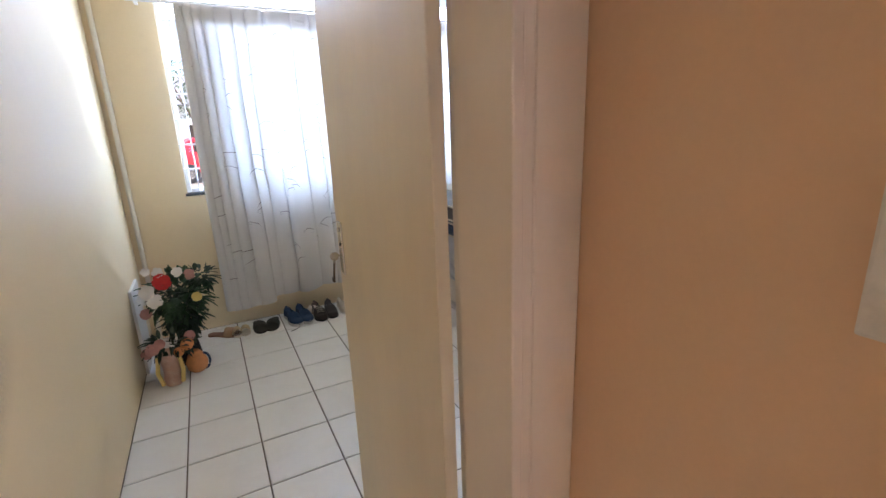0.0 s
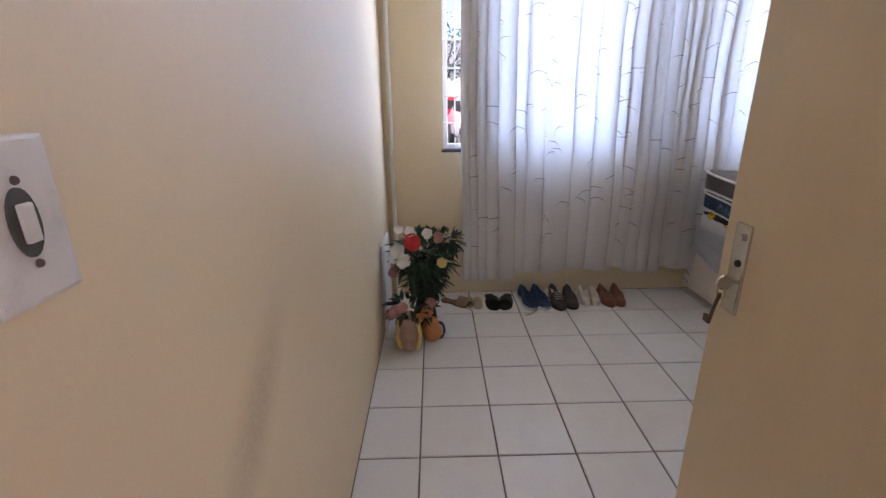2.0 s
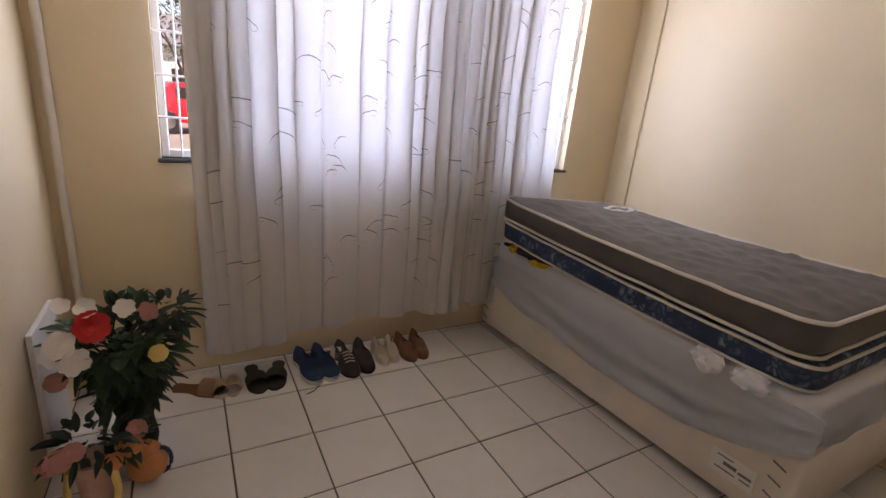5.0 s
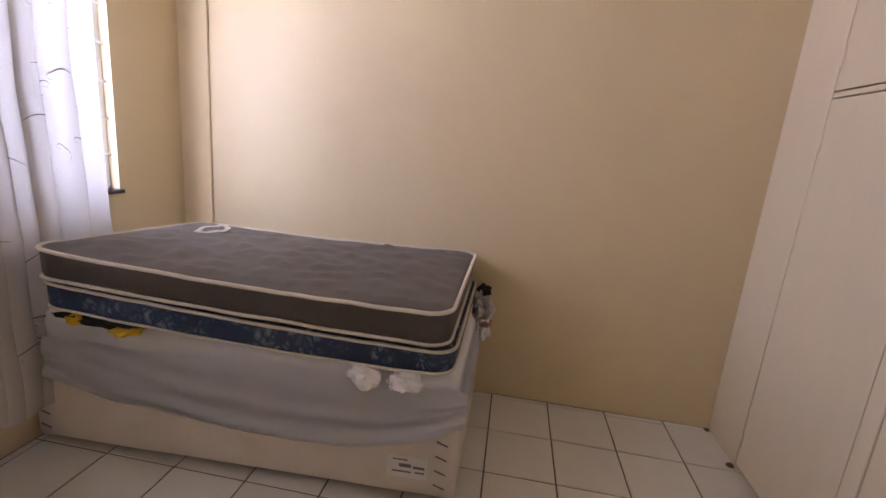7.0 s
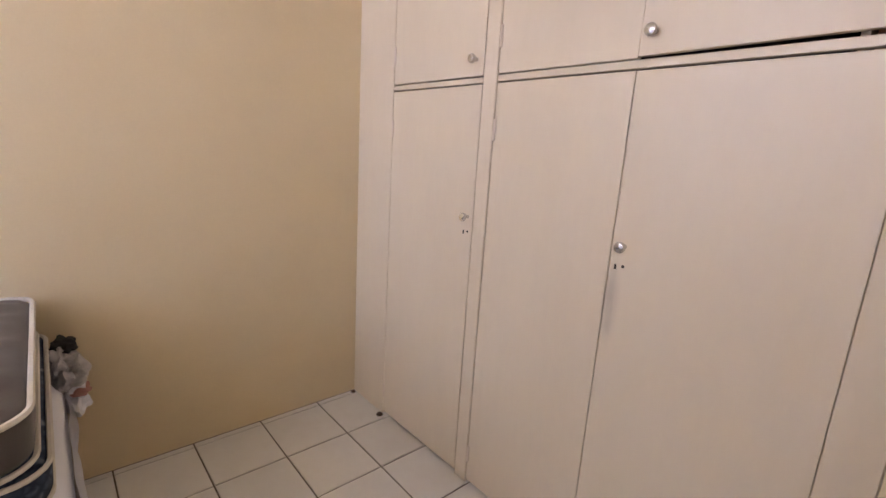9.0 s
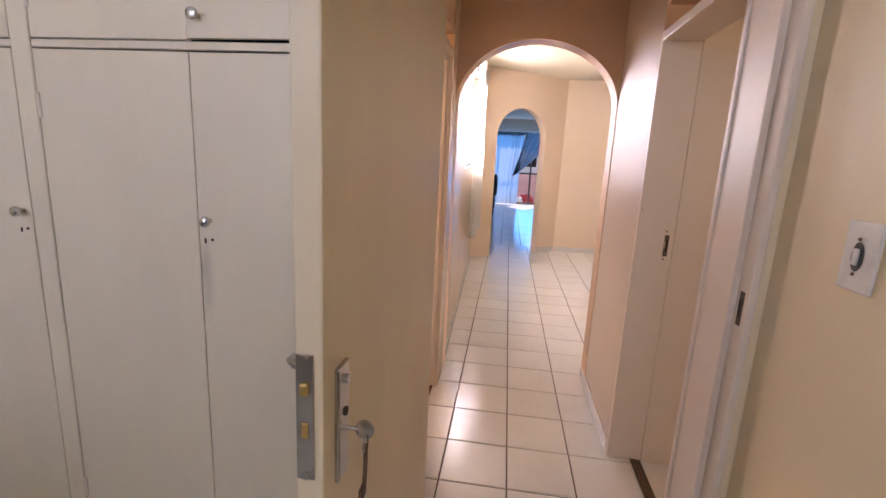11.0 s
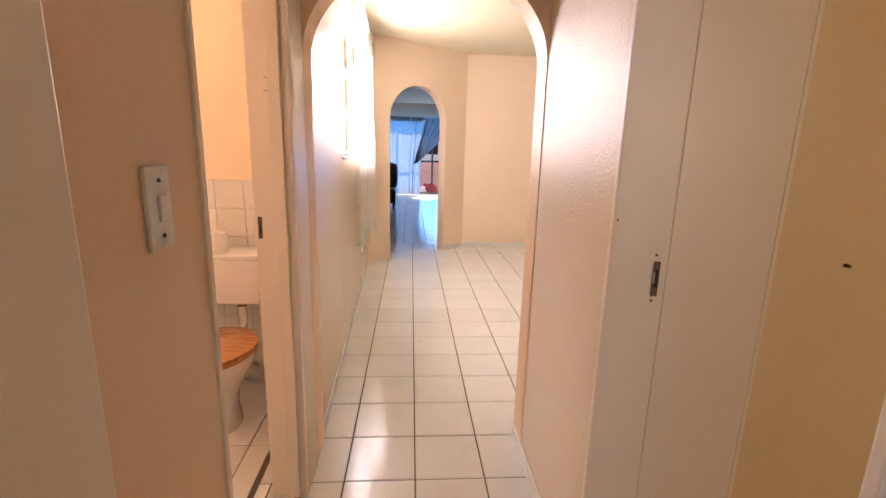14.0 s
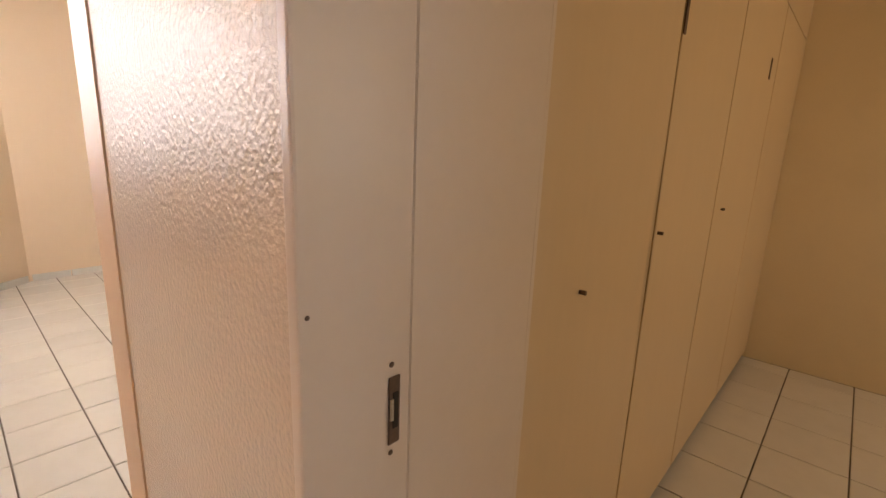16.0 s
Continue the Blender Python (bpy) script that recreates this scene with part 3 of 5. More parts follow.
solid("threshold_strip", boxm(PE + 0.02, PE + 0.045, TS, TN, 0.0, 0.006, 0.002), "rust", "dark worn strip across the toilet doorway floor", "threshold")

# bedroom door, standing open at a right angle
leaf = thing("door_bedroom", (DE + 0.02, DY1, 0.0), "worn cream painted flush door standing open", "door", "", "structure")
LX0, LX1, LY0, LY1 = 0.583, 0.617, -1.645, -0.940
bm = boxm(LX0, LX1, LY0, LY1, 0.008, 1.955)
for v in bm.verts:
    # it stands a little past the right angle, its hinge edge planed back
    if v.co.y < -1.6:
        v.co.x -= 0.017 if v.co.x < 0.6 else 0.025
panel = part("door_panel", bevelled(bm, 0.003, 2), "door", leaf)
forend = part("lock_forend", boxm(LX0 + 0.010, LX0 + 0.032, LY1, LY1 + 0.003, 0.975, 1.135, 0.001), "steel", leaf, "bare steel mortise lock plate")
part("latch", boxm(LX0 + 0.016, LX0 + 0.026, LY1 + 0.003, LY1 + 0.008, 1.085, 1.10, 0.002), "brass", forend, "small brass latch")
part("bolt", boxm(LX0 + 0.017, LX0 + 0.025, LY1 + 0.003, LY1 + 0.005, 1.03, 1.05, 0.001), "brass", forend, "small brass bolt")
for z in (0.98, 1.13):
    part("screw", lathe([(0.005, 0), (0.004, 0.002)], (LX0 + 0.021, LY1 + 0.003, z), "y", 10), "steel", forend)
for side, x in ((-1, LX0), (1, LX1)):
    pl = boxm(min(x, x + side * 0.007), max(x, x + side * 0.007), LY1 - 0.070, LY1 - 0.033, 0.945, 1.102, 0.003, 2)
    plate = part("handle_plate", pl, "steel", leaf, "worn chromed handle plate")
    part("keyhole", lathe([(0.006, 0), (0.006, 0.002)], (x + side * 0.007 if side > 0 else x - 0.009, LY1 - 0.055, 1.035), "x", 12), "shade_black", plate)
    if side > 0:
        part("lever", tube([(x + 0.005, LY1 - 0.055, 1.092), (x + 0.026, LY1 - 0.055, 1.092), (x + 0.034, LY1 - 0.062, 1.092), (x + 0.036, LY1 - 0.095, 1.089), (x + 0.033, LY1 - 0.11, 1.087)], [0.007, 0.007, 0.007, 0.0065, 0.0045], 10), "steel", plate, "chromed lever handle", True)
    else:
        part("spindle_stub", tube([(x - 0.004, LY1 - 0.055, 1.08), (x - 0.012, LY1 - 0.055, 1.08)], 0.006, 10), "steel", plate)
for z in (0.22, 1.72):
    part("hinge", tube([(LX1 + 0.006, LY0 + 0.02, z - 0.045), (LX1 + 0.006, LY0 + 0.02, z + 0.045)], 0.006, 8), "frame", leaf, "", True)
# key in the lock with a second key hanging from it
key = thing("door_key", (LX0 - 0.012, LY1 - 0.065, 0.93), "steel key in the lock with another hanging from its ring", "key")
part("bow", lathe([(0.004, -0.003), (0.013, -0.002), (0.013, 0.002), (0.004, 0.003)], (LX0 - 0.030, LY1 - 0.065, 1.005), "y", 14), "steel", key, "", True)
part("shank", tube([(LX0 + 0.0, LY1 - 0.065, 1.005), (LX0 - 0.024, LY1 - 0.065, 1.005)], 0.003, 8), "steel", key)
hang = part("hanging_key", tube([(LX0 - 0.032, LY1 - 0.063, 0.985), (LX0 - 0.034, LY1 - 0.055, 0.95), (LX0 - 0.034, LY1 - 0.05, 0.925)], 0.003, 8), "rust", key, "dull dark hanging key")
part("bit", boxm(LX0 - 0.037, LX0 - 0.031, LY1 - 0.052, LY1 - 0.036, 0.922, 0.936, 0.001), "rust", hang)
part("ring", tube([(LX0 - 0.032 + 0.0 * a, LY1 - 0.063 + 0.010 * math.cos(a), 0.987 + 0.010 * math.sin(a)) for a in [i * math.pi / 8 for i in range(17)]], 0.0015, 6), "steel", hang)


# ---- built-in cupboards ----
def knob(parent, x, y, z, facing=1, mat="steel"):
    prof = [(0.007, 0.0), (0.006, 0.008), (0.008, 0.014), (0.015, 0.022), (0.0165, 0.029), (0.014, 0.035), (0.006, 0.038)]
    k = part("knob", lathe([(r, h * facing) for r, h in prof], (x, y, z), "y", 18), mat, parent, "round chromed knob", True)
    return k


def hinge_strip(parent, x, y, z, tall=0.075):
    part("hinge", boxm(x - 0.006, x + 0.006, y, y + 0.005, z - tall / 2, z + tall / 2, 0.002), "frame", parent, "painted-over hinge")


def cupboard_door(parent, x0, x1, z0, z1, y, knob_x=None, knob_z=None, hinge_x=None, keyholes=True, lift=0.0, thick=0.019, mat="joinery"):
    bm = boxm(x0, x1, y - thick, y, z0, z1, 0.0025, 2)
    if lift:
        for v in bm.verts:
            v.co.z += lift * (1.0 if v.co.z < (z0 + z1) / 2 else 0.2) * (v.co.x - x0) / (x1 - x0)
    d = part("door", bm, mat, parent)
    if knob_x is not None:
        knob(d, knob_x, y, knob_z)
        if keyholes:
            part("keyhole", lathe([(0.0045, 0), (0.0045, 0.0015)], (knob_x - 0.004, y, knob_z - 0.058), "y", 10), "shade_black", d)
            part("keyhole", boxm(knob_x + 0.016, knob_x + 0.022, y, y + 0.0015, knob_z - 0.07, knob_z - 0.055), "shade_black", d)
    if hinge_x is not None:
        for z in (z0 + 0.12, z1 - 0.16):
            hinge_strip(d, hinge_x, y, z)
    return d


ward = thing("built_in_cupboard", (1.67, -1.9, 0), "cream painted built-in cupboard with closed doors and top lockers", "cupboard")
Y = YF
part("stile", boxm(2.440, XE - 0.001, Y - 0.022, Y + 0.001, 0.0, H - 0.001, 0.002), "joinery", ward)
part("stile", boxm(1.811, 1.877, Y - 0.022, Y + 0.002, 0.0, H - 0.001, 0.003), "joinery", ward)
part("stile", boxm(0.656, 0.753, Y - 0.022, Y + 0.001, 0.0, H - 0.001, 0.002), "joinery", ward)
part("rail", boxm(1.878, 2.439, Y - 0.022, Y - 0.001, 1.615, 1.635, 0.002), "joinery", ward)
part("rail", boxm(0.754, 1.810, Y - 0.022, Y - 0.001, 1.615, 1.637, 0.002), "joinery", ward)
# back, shelf and plinth coloured near-black so that the recesses look unlit
part("back", boxm(0.86, XE - 0.001, -2.165, -2.15, 0.0, H - 0.002), "shade_black", ward)
part("side", boxm(0.845, 0.86, -2.15, Y - 0.023, 0.0, H - 0.002), "joinery", ward)
part("shelf", boxm(0.86, XE - 0.002, -2.15, Y - 0.03, 1.60, 1.615), "shade_black", ward)
part("plinth", boxm(0.62, 2.44, Y - 0.05, Y - 0.03, 0.0, 0.02), "shade_black", ward)
cupboard_door(ward, 1.881, 2.436, 0.018, 1.610, Y, 1.907, 1.124, 2.432)
cupboard_door(ward, 1.306, 1.807, 0.018, 1.610, Y, None, None, 1.803)
cupboard_door(ward, 0.7545, 1.302, 0.018, 1.609, Y + 0.002, 1.264, 1.135, 0.761)
cupboard_door(ward, 1.881, 2.436, 1.640, 2.40, Y, 1.917, 1.697, 2.432, False)
cupboard_door(ward, 1.306, 1.807, 1.641, 2.40, Y, None, None, 1.803, False)
cupboard_door(ward, 0.757, 1.302, 1.648, 2.40, Y + 0.006, 1.264, 1.70, 0.761, False, -0.004)
# chips of bare wood and dirt at the foot
solid("dirt_clump", lathe([(0.018, 0), (0.014, 0.008), (0.004, 0.013)], (2.437, Y + 0.02, 0.0), "z", 9), "rust", "small brown clump of dirt at the cupboard foot", "dirt")
solid("dirt_clump", lathe([(0.014, 0), (0.012, 0.006), (0.003, 0.010)], (XE - 0.02, Y + 0.018, 0.0), "z", 9), "rust", "small brown clump of dirt in the corner", "dirt")

ward2 = thing("second_cupboard", (-2.0, -2.7, 0), "yellowed built-in cupboard with flush doors and dark joints", "cupboard")
Y2 = WS - 0.014
part("stile", boxm(-0.60, PW - 0.1466, Y2 - 0.5, Y2 + 0.013, 0.0, H - 0.001, 0.003), "frame", ward2, "wide plain end panel")
part("trim_strip", boxm(-0.617, -0.6005, Y2, Y2 + 0.010, 0.0, H - 0.002, 0.003), "frame", ward2)
x = -0.618
for i, w in enumerate((0.62, 0.645, 0.80, 0.86)):
    cupboard_door(ward2, x - w, x, 0.05, 2.05, Y2, mat="old_joinery")
    x -= w + 0.011
# plinth coloured near-black in place of the shade under the doors
part("plinth", boxm(-3.575, -0.66, Y2 - 0.4, Y2 - 0.03, 0.0, 0.048), "shade_black", ward2)
part("top_panel", boxm(-3.575, -0.66, Y2 - 0.4, Y2 - 0.001, 2.056, H - 0.001), "old_joinery", ward2)
for p in ((-0.819, 1.066), (-1.275, 1.139), (-2.02, 1.150)):
    part("key_stub", tube([(p[0], Y2 - 0.001, p[1]), (p[0], Y2 + 0.014, p[1])], 0.005, 8), "rust", ward2, "small dark key stub")
part("hinge", boxm(-1.262, -1.245, Y2, Y2 + 0.004, 1.645, 1.74, 0.001), "rust", ward2, "dark rusty hinge")
part("hinge", boxm(-2.545, -2.53, Y2, Y2 + 0.004, 1.70, 1.79, 0.001), "rust", ward2, "dark rusty hinge")


# ---- switches ----
def rocker_switch(name, axis_x, y, z, facing, w, h, label, grimy):
    s = thing(name, (axis_x, y, z - h / 2), label, "light switch")

    def slab(a, b, lo, hi, dy0, dy1, bev=0.0015):
        return boxm(axis_x + facing * a, axis_x + facing * b, y + dy0, y + dy1, z + lo, z + hi, bev, 2)

    fr = slab(0.0, 0.009, -h / 2, h / 2, -w / 2, w / 2, 0.004)
    part("cover_plate", fr, "plastic", s)
    if grimy:
        bm = bmesh.new()
        rg = [[bm.verts.new((axis_x + facing * dx, y + w * 0.17 * math.cos(a), z + h * 0.21 * math.sin(a))) for a in [2 * math.pi * i / 24 for i in range(24)]] for dx in (0.0092, 0.011)]
        part("grime_ring", skin(bm, rg), "grime", s, "dark grimy oval ring")
        part("rocker", slab(0.011, 0.0155, -h * 0.12, h * 0.12, -w * 0.08, w * 0.08, 0.003), "plastic", s)
    else:
        part("rocker", slab(0.009, 0.0145, -h * 0.16, h * 0.16, -w * 0.15, w * 0.15, 0.003), "plastic", s)
    for dz in ((-h * 0.25, h * 0.25) if grimy else (-h * 0.33, h * 0.33)):
        part("screw", lathe([(0.0035, 0.0), (0.003, 0.002 * facing)], (axis_x + facing * (0.0112 if grimy else 0.009), y, z + dz), "x", 10), "rust", s)
    return s


rocker_switch("light_switch", XW, -1.365, 1.221, 1, 0.078, 0.125, "grimy white light switch with a dark ring round its rocker", True)
rocker_switch("light_switch", PE, -2.16, 1.24, -1, 0.068, 0.13, "white light switch with two screws beside the toilet door", False)

# ---- bedroom window ----
win = thing("window_bedroom", ((WIN[0] + WIN[1]) / 2, YN + 0.07, WIN[2]), "wide white steel window with burglar bars behind the curtain", "window", "", "structure")
wx0, wx1, wz0, wz1 = WIN
yo = YN + 0.045
for a in ((wx0, wx0 + 0.03, wz0, wz1), (wx1 - 0.03, wx1, wz0, wz1)):
    part("window_frame", boxm(a[0], a[1], yo, yo + 0.045, a[2], a[3], 0.003), "winframe", win)
for a in ((wz0, wz0 + 0.03), (wz1 - 0.03, wz1)):
    part("window_frame", boxm(wx0 + 0.03, wx1 - 0.03, yo, yo + 0.045, a[0], a[1], 0.003), "winframe", win)
for x in (0.70, 1.22, 1.74):
    part("mullion", boxm(x - 0.018, x + 0.018, yo + 0.002, yo + 0.043, wz0 + 0.03, wz1 - 0.03, 0.003), "winframe", win)
cols = (wx0 + 0.03, 0.682, 0.718, 1.202, 1.238, 1.722, 1.758, wx1 - 0.03)
for i in range(0, 8, 2):
    g = part("pane", boxm(cols[i], cols[i + 1], yo + 0.02, yo + 0.024, wz0 + 0.03, wz1 - 0.03), "glass", win)
    g.visible_shadow = False
for z in [wz0 + 0.16 * k for k in range(1, 9)]:
    part("burglar_bar", tube([(wx0, yo - 0.012, z), (wx1, yo - 0.012, z)], 0.005, 8), "winframe", win)
for x in (0.21, 2.22):
    part("burglar_bar", tube([(x, yo - 0.018, wz0), (x, yo - 0.018, wz1)], 0.004, 8), "winframe", win)
part("window_sill", boxm(wx0 - 0.012, wx1 + 0.015, YN - 0.016, YN + 0.14, wz0 - 0.016, wz0, 0.003), "stone", win, "thin dark slate sill")
solid("conduit", tube([(XW + 0.045, YN - 0.014, 0.0), (XW + 0.045, YN - 0.014, H)], 0.014, 12), "pipe", "white painted conduit pipe running up the corner", "pipe", "", True)
solid("corner_cable", tube([(XE - 0.004, YN - 0.156, 0.0), (XE - 0.004, YN - 0.156, H)], 0.003, 8), "pipe", "thin painted cable running up the wall corner", "cable", "", True)


# ---- curtain ----
def fold_noise(u, k):
    return noise.noise(Vector((u * 3.1, k * 7.3, 0.5)))


def curtain_sheet(y_mid, left, right, bottom, top, amp, folds, seed, nx=300, nz=26, axis="x", flip=1, sweep=0.012):
    """A hanging sheet with soft irregular folds. left, right: edge lines as functions of height; bottom: hem line as a function of 0..1."""
    bm = bmesh.new()
    rnd = random.Random(seed)
    ph = [rnd.uniform(-0.9, 0.9) for _ in range(80)]
    grid = []

    def surface(u, w):
        z = bottom(u) + (top - bottom(u)) * w
        a = u + 0.006 * fold_noise(u * 3, seed)
        f = a * folds + 1.3 * math.sin(2 * math.pi * (1.3 * u + 0.1)) + 2.2 * (1 - math.exp(-u * 9))
        i = int(f) % 79
        fr = f - int(f)
        warp = ph[i] * (1 - fr) + ph[i + 1] * fr
        s = math.sin(2 * math.pi * f + 1.6 * warp)
        s = math.copysign(abs(s) ** 0.75, s)
        k = amp * (0.25 + 1.9 * abs(fold_noise(u * 2.6, seed + 3))) * (1.0 - 0.35 * w)
        sway = 0.018 * fold_noise(u * 1.3 + 2 * (1 - w), seed + 9)
        across = left(z) + (right(z) - left(z)) * u + sweep * math.cos(2 * math.pi * f + warp) * (1 - 0.3 * w)
        return across, y_mid + flip * (k * s + sway), z

    for j in range(nz + 1):
        row = []
        for i in range(nx + 1):
            c, d, z = surface(i / nx, j / nz)
            row.append(bm.verts.new((c, d, z) if axis == "x" else (d, c, z)))
        grid.append(row)
    for a, b in zip(grid, grid[1:]):
        for i in range(nx):
            bm.faces.new((a[i], a[i + 1], b[i + 1], b[i]))
    return bm, surface


def smooth01(t):
    t = max(0.0, min(1.0, t))
    return t * t * (3 - 2 * t)


def left_edge(z):
    return 0.248 + 0.02 * smooth01((1.4 - z) / 1.2)


def hem(u):
    return 0.148 + 0.062 * smooth01(u / 0.3) + 0.012 * math.sin(u * 37) + 0.008 * math.sin(u * 71 + 1)


CT = 2.12
curtain = thing("curtain_bedroom", (1.2, 1.09, 0.17), "long sheer white curtain with grey scrollwork, drawn across the window", "curtain")
bm, surf = curtain_sheet(1.105, left_edge, lambda z: 2.075 + 0.02 * math.sin(z * 3), hem, CT, 0.046, 21, 5, 520, 26, sweep=0.042)
part("cloth", bm, "sheer", curtain, "", True)
bm = bmesh.new()
rnd = random.Random(11)
for _ in range(230):
    # a scroll: a bent stroke with a curl at its end
    u0, z0 = rnd.uniform(0.02, 0.97), rnd.uniform(0.32, 1.98)
    turn, size, mirror = rnd.uniform(-0.5, 1.45), rnd.uniform(1.0, 1.6), rnd.choice((-1, 1))
    pts = []
    for k in range(15):
        t = k / 14
        if t < 0.6:
            lx, lz = 0.055 * t / 0.6, 0.012 * math.sin(math.pi * t / 0.6)
        else:
            a = (t - 0.6) / 0.4 * 4.4
            r = 0.013 * (1 - 0.45 * (t - 0.6) / 0.4)
            lx, lz = 0.055 + r * math.sin(a), -0.0 - r * (1 - math.cos(a))
        c, s = math.cos(turn), math.sin(turn)
        px, pz = mirror * (lx * c - lz * s) * size, (lx * s + lz * c) * size
        pts.append((px, pz, 0.0011 * math.sin(math.pi * min(1, t * 1.1 + 0.05)) + 0.0003))
    strip = []
    for k, (px, pz, wd) in enumerate(pts):
        u, z = u0 + px / 4.2, z0 + pz
        w = (z - hem(max(0, min(1, u)))) / (CT - hem(max(0, min(1, u))))
        if not (0.01 < u < 0.99 and 0.02 < w < 0.98):
            strip = []
            break
        a, b = surf(u, w - wd), surf(u, w + wd)
        strip.append((bm.verts.new((a[0], a[1] - 0.003, a[2])), bm.verts.new((b[0], b[1] - 0.003, b[2]))))
    for p, q in zip(strip, strip[1:]):
        bm.faces.new((p[0], q[0], q[1], p[1]))
M["scroll"] = sheer("grey_scroll_print", (0.30, 0.26, 0.25), 0.45, 0.0)
tagged(part("scroll_pattern", bm, "scroll", curtain, "thin grey printed scrolls"), kind="stuff")
# stitched heading band
bm, _ = curtain_sheet(1.1095, lambda z: left_edge(z) + 0.002, lambda z: 2.073 + 0.02 * math.sin(z * 3), lambda u: 2.02 + 0.012 * math.sin(u * 25), CT, 0.040, 21, 5, 300, 6)
part("heading_band", bm, "sheer", curtain, "", True)
rail = thing("curtain_rail", (1.2, 1.12, 2.12), "white curtain rail over the bedroom window", "curtain rail")
part("rail", tube([(0.0, 1.115, 2.135), (2.4, 1.115, 2.135)], 0.011, 10), "winframe", rail, "", True)
for x in (0.05, 1.2, 2.35):
    part("bracket", boxm(x - 0.01, x + 0.01, 1.115, YN + (0.045 if 0.135 < x < 2.3 else 0), 2.13, 2.15), "winframe", rail)
# ---- bed with stacked mattresses ----
def slab(x0, x1, y0, y1, zb, zt, edge=0.018, corner=0.055, skew=lambda y: 0.0, puff=0.006, seed=1, nx=26, ny=52, crease=0.0):
    """A mattress: flat faces, rounded edges and corners, slightly uneven, as one closed skin."""
    bm = bmesh.new()

    def plan(u, v):
        x, y = x0 + (x1 - x0) * u, y0 + (y1 - y0) * v
        ex, ey = min(x - x0, x1 - x), min(y - y0, y1 - y)
        if ex < corner and ey < corner:
            # pull the corner onto an arc
            dx, dy = corner - ex, corner - ey
            d = math.hypot(dx, dy)
            far = max(dx, dy)
            if d > 1e-6:
                f = far / d
                nx_, ny_ = corner - dx * f, corner - dy * f
                x = x0 + nx_ if x < (x0 + x1) / 2 else x1 - nx_
                y = y0 + ny_ if y < (y0 + y1) / 2 else y1 - ny_
        return x + skew(y), y, min(ex, ey)

    us = sorted({0, 0.006, 0.015, 0.03, 0.05, 0.075, 0.1} | {1 - k for k in (0, 0.006, 0.015, 0.03, 0.05, 0.075, 0.1)} | {0.1 + 0.8 * i / nx for i in range(nx + 1)})
    vs = sorted({0, 0.004, 0.01, 0.02, 0.035, 0.05} | {1 - k for k in (0, 0.004, 0.01, 0.02, 0.035, 0.05)} | {0.05 + 0.9 * i / ny for i in range(ny + 1)})
    top, bot = {}, {}
    for i, u in enumerate(us):
        for j, v in enumerate(vs):
            x, y, e = plan(u, v)
            q = max(0.0, 1 - e / edge)
            drop = edge * (1 - math.sqrt(max(0.0, 1 - q * q)))
            wob = puff * noise.noise(Vector((x * 5 + seed, y * 5, 0.3))) + crease * abs(noise.noise(Vector((x * 9 + y * 5, y * 14 - x * 6, seed)))) * (1 if e > 0.05 else 0)
            top[i, j] = bm.verts.new((x, y, zt(y) - drop + wob))
            bot[i, j] = bm.verts.new((x, y, zb(y) + drop + puff * noise.noise(Vector((x * 5, y * 5, seed + 4.3)))))
    a, b = len(us) - 1, len(vs) - 1
    for i in range(a):
        for j in range(b):
            bm.faces.new((top[i, j], top[i + 1, j], top[i + 1, j + 1], top[i, j + 1]))
            bm.faces.new((bot[i, j], bot[i, j + 1], bot[i + 1, j + 1], bot[i + 1, j]))
    rim = [(i, 0) for i in range(a)] + [(a, j) for j in range(b)] + [(i, b) for i in range(a, 0, -1)] + [(0, j) for j in range(b, 0, -1)]
    for p, q in zip(rim, rim[1:] + rim[:1]):
        bm.faces.new((top[p], bot[p], bot[q], top[q]))
    return bm


def rim_cord(x0, x1, y0, y1, zf, corner, skew, radius=0.006, out=0.004, seed=1):
    """Piping round the edge of a mattress at the height zf(y)."""
    pts = []
    x0, x1, y0, y1 = x0 - out, x1 + out, y0 - out, y1 + out
    for cx, cy, a0 in ((x1 - corner, y1 - corner, 0), (x0 + corner, y1 - corner, 90), (x0 + corner, y0 + corner, 180), (x1 - corner, y0 + corner, 270)):
        for k in range(7):
            a = radians(a0 + 15 * k)
            pts.append((cx + corner * math.cos(a), cy + corner * math.sin(a)))
    full = []
    for p, q in zip(pts, pts[1:] + pts[:1]):
        m = max(1, int(math.dist(p, q) / 0.06))
        full += [(p[0] + (q[0] - p[0]) * k / m, p[1] + (q[1] - p[1]) * k / m) for k in range(m)]
    bm = bmesh.new()
    pts3 = [Vector((x + skew(y), y, zf(y) + 0.004 * noise.noise(Vector((x * 9, y * 9, seed))))) for x, y in full]
    rings = []
    n = len(pts3)
    for i, p in enumerate(pts3):
        d = (pts3[(i + 1) % n] - pts3[i - 1]).normalized()
        side = d.cross(Vector((0, 0, 1))).normalized()
        rings.append(ring(bm, p, radius, side, d.cross(side), 6))
    return skin(bm, rings + [rings[0]], cap=False)


def lerp_y(a, b, c=0.0, y0=-0.48, y1=1.05):
    """Height from a at the foot to b at the window end, sagging by c between."""
    return lambda y: a + (b - a) * (y - y0) / (y1 - y0) - 4 * c * ((y - y0) / (y1 - y0)) * (1 - (y - y0) / (y1 - y0))


def bed_skew(y):
    return -0.046 * (y - 0.35)


def stack_skew(y):
    return -0.10 * (y - 0.35)


def leaning(bm, drop=0.055):
    """The upper mattresses sink towards the wall at the window end."""
    for v in bm.verts:
        v.co.z += (v.co.x - 1.70) / 0.9 * (0.018 - (drop + 0.018) * max(0.0, (v.co.y + 0.45) / 1.45))
    return bm


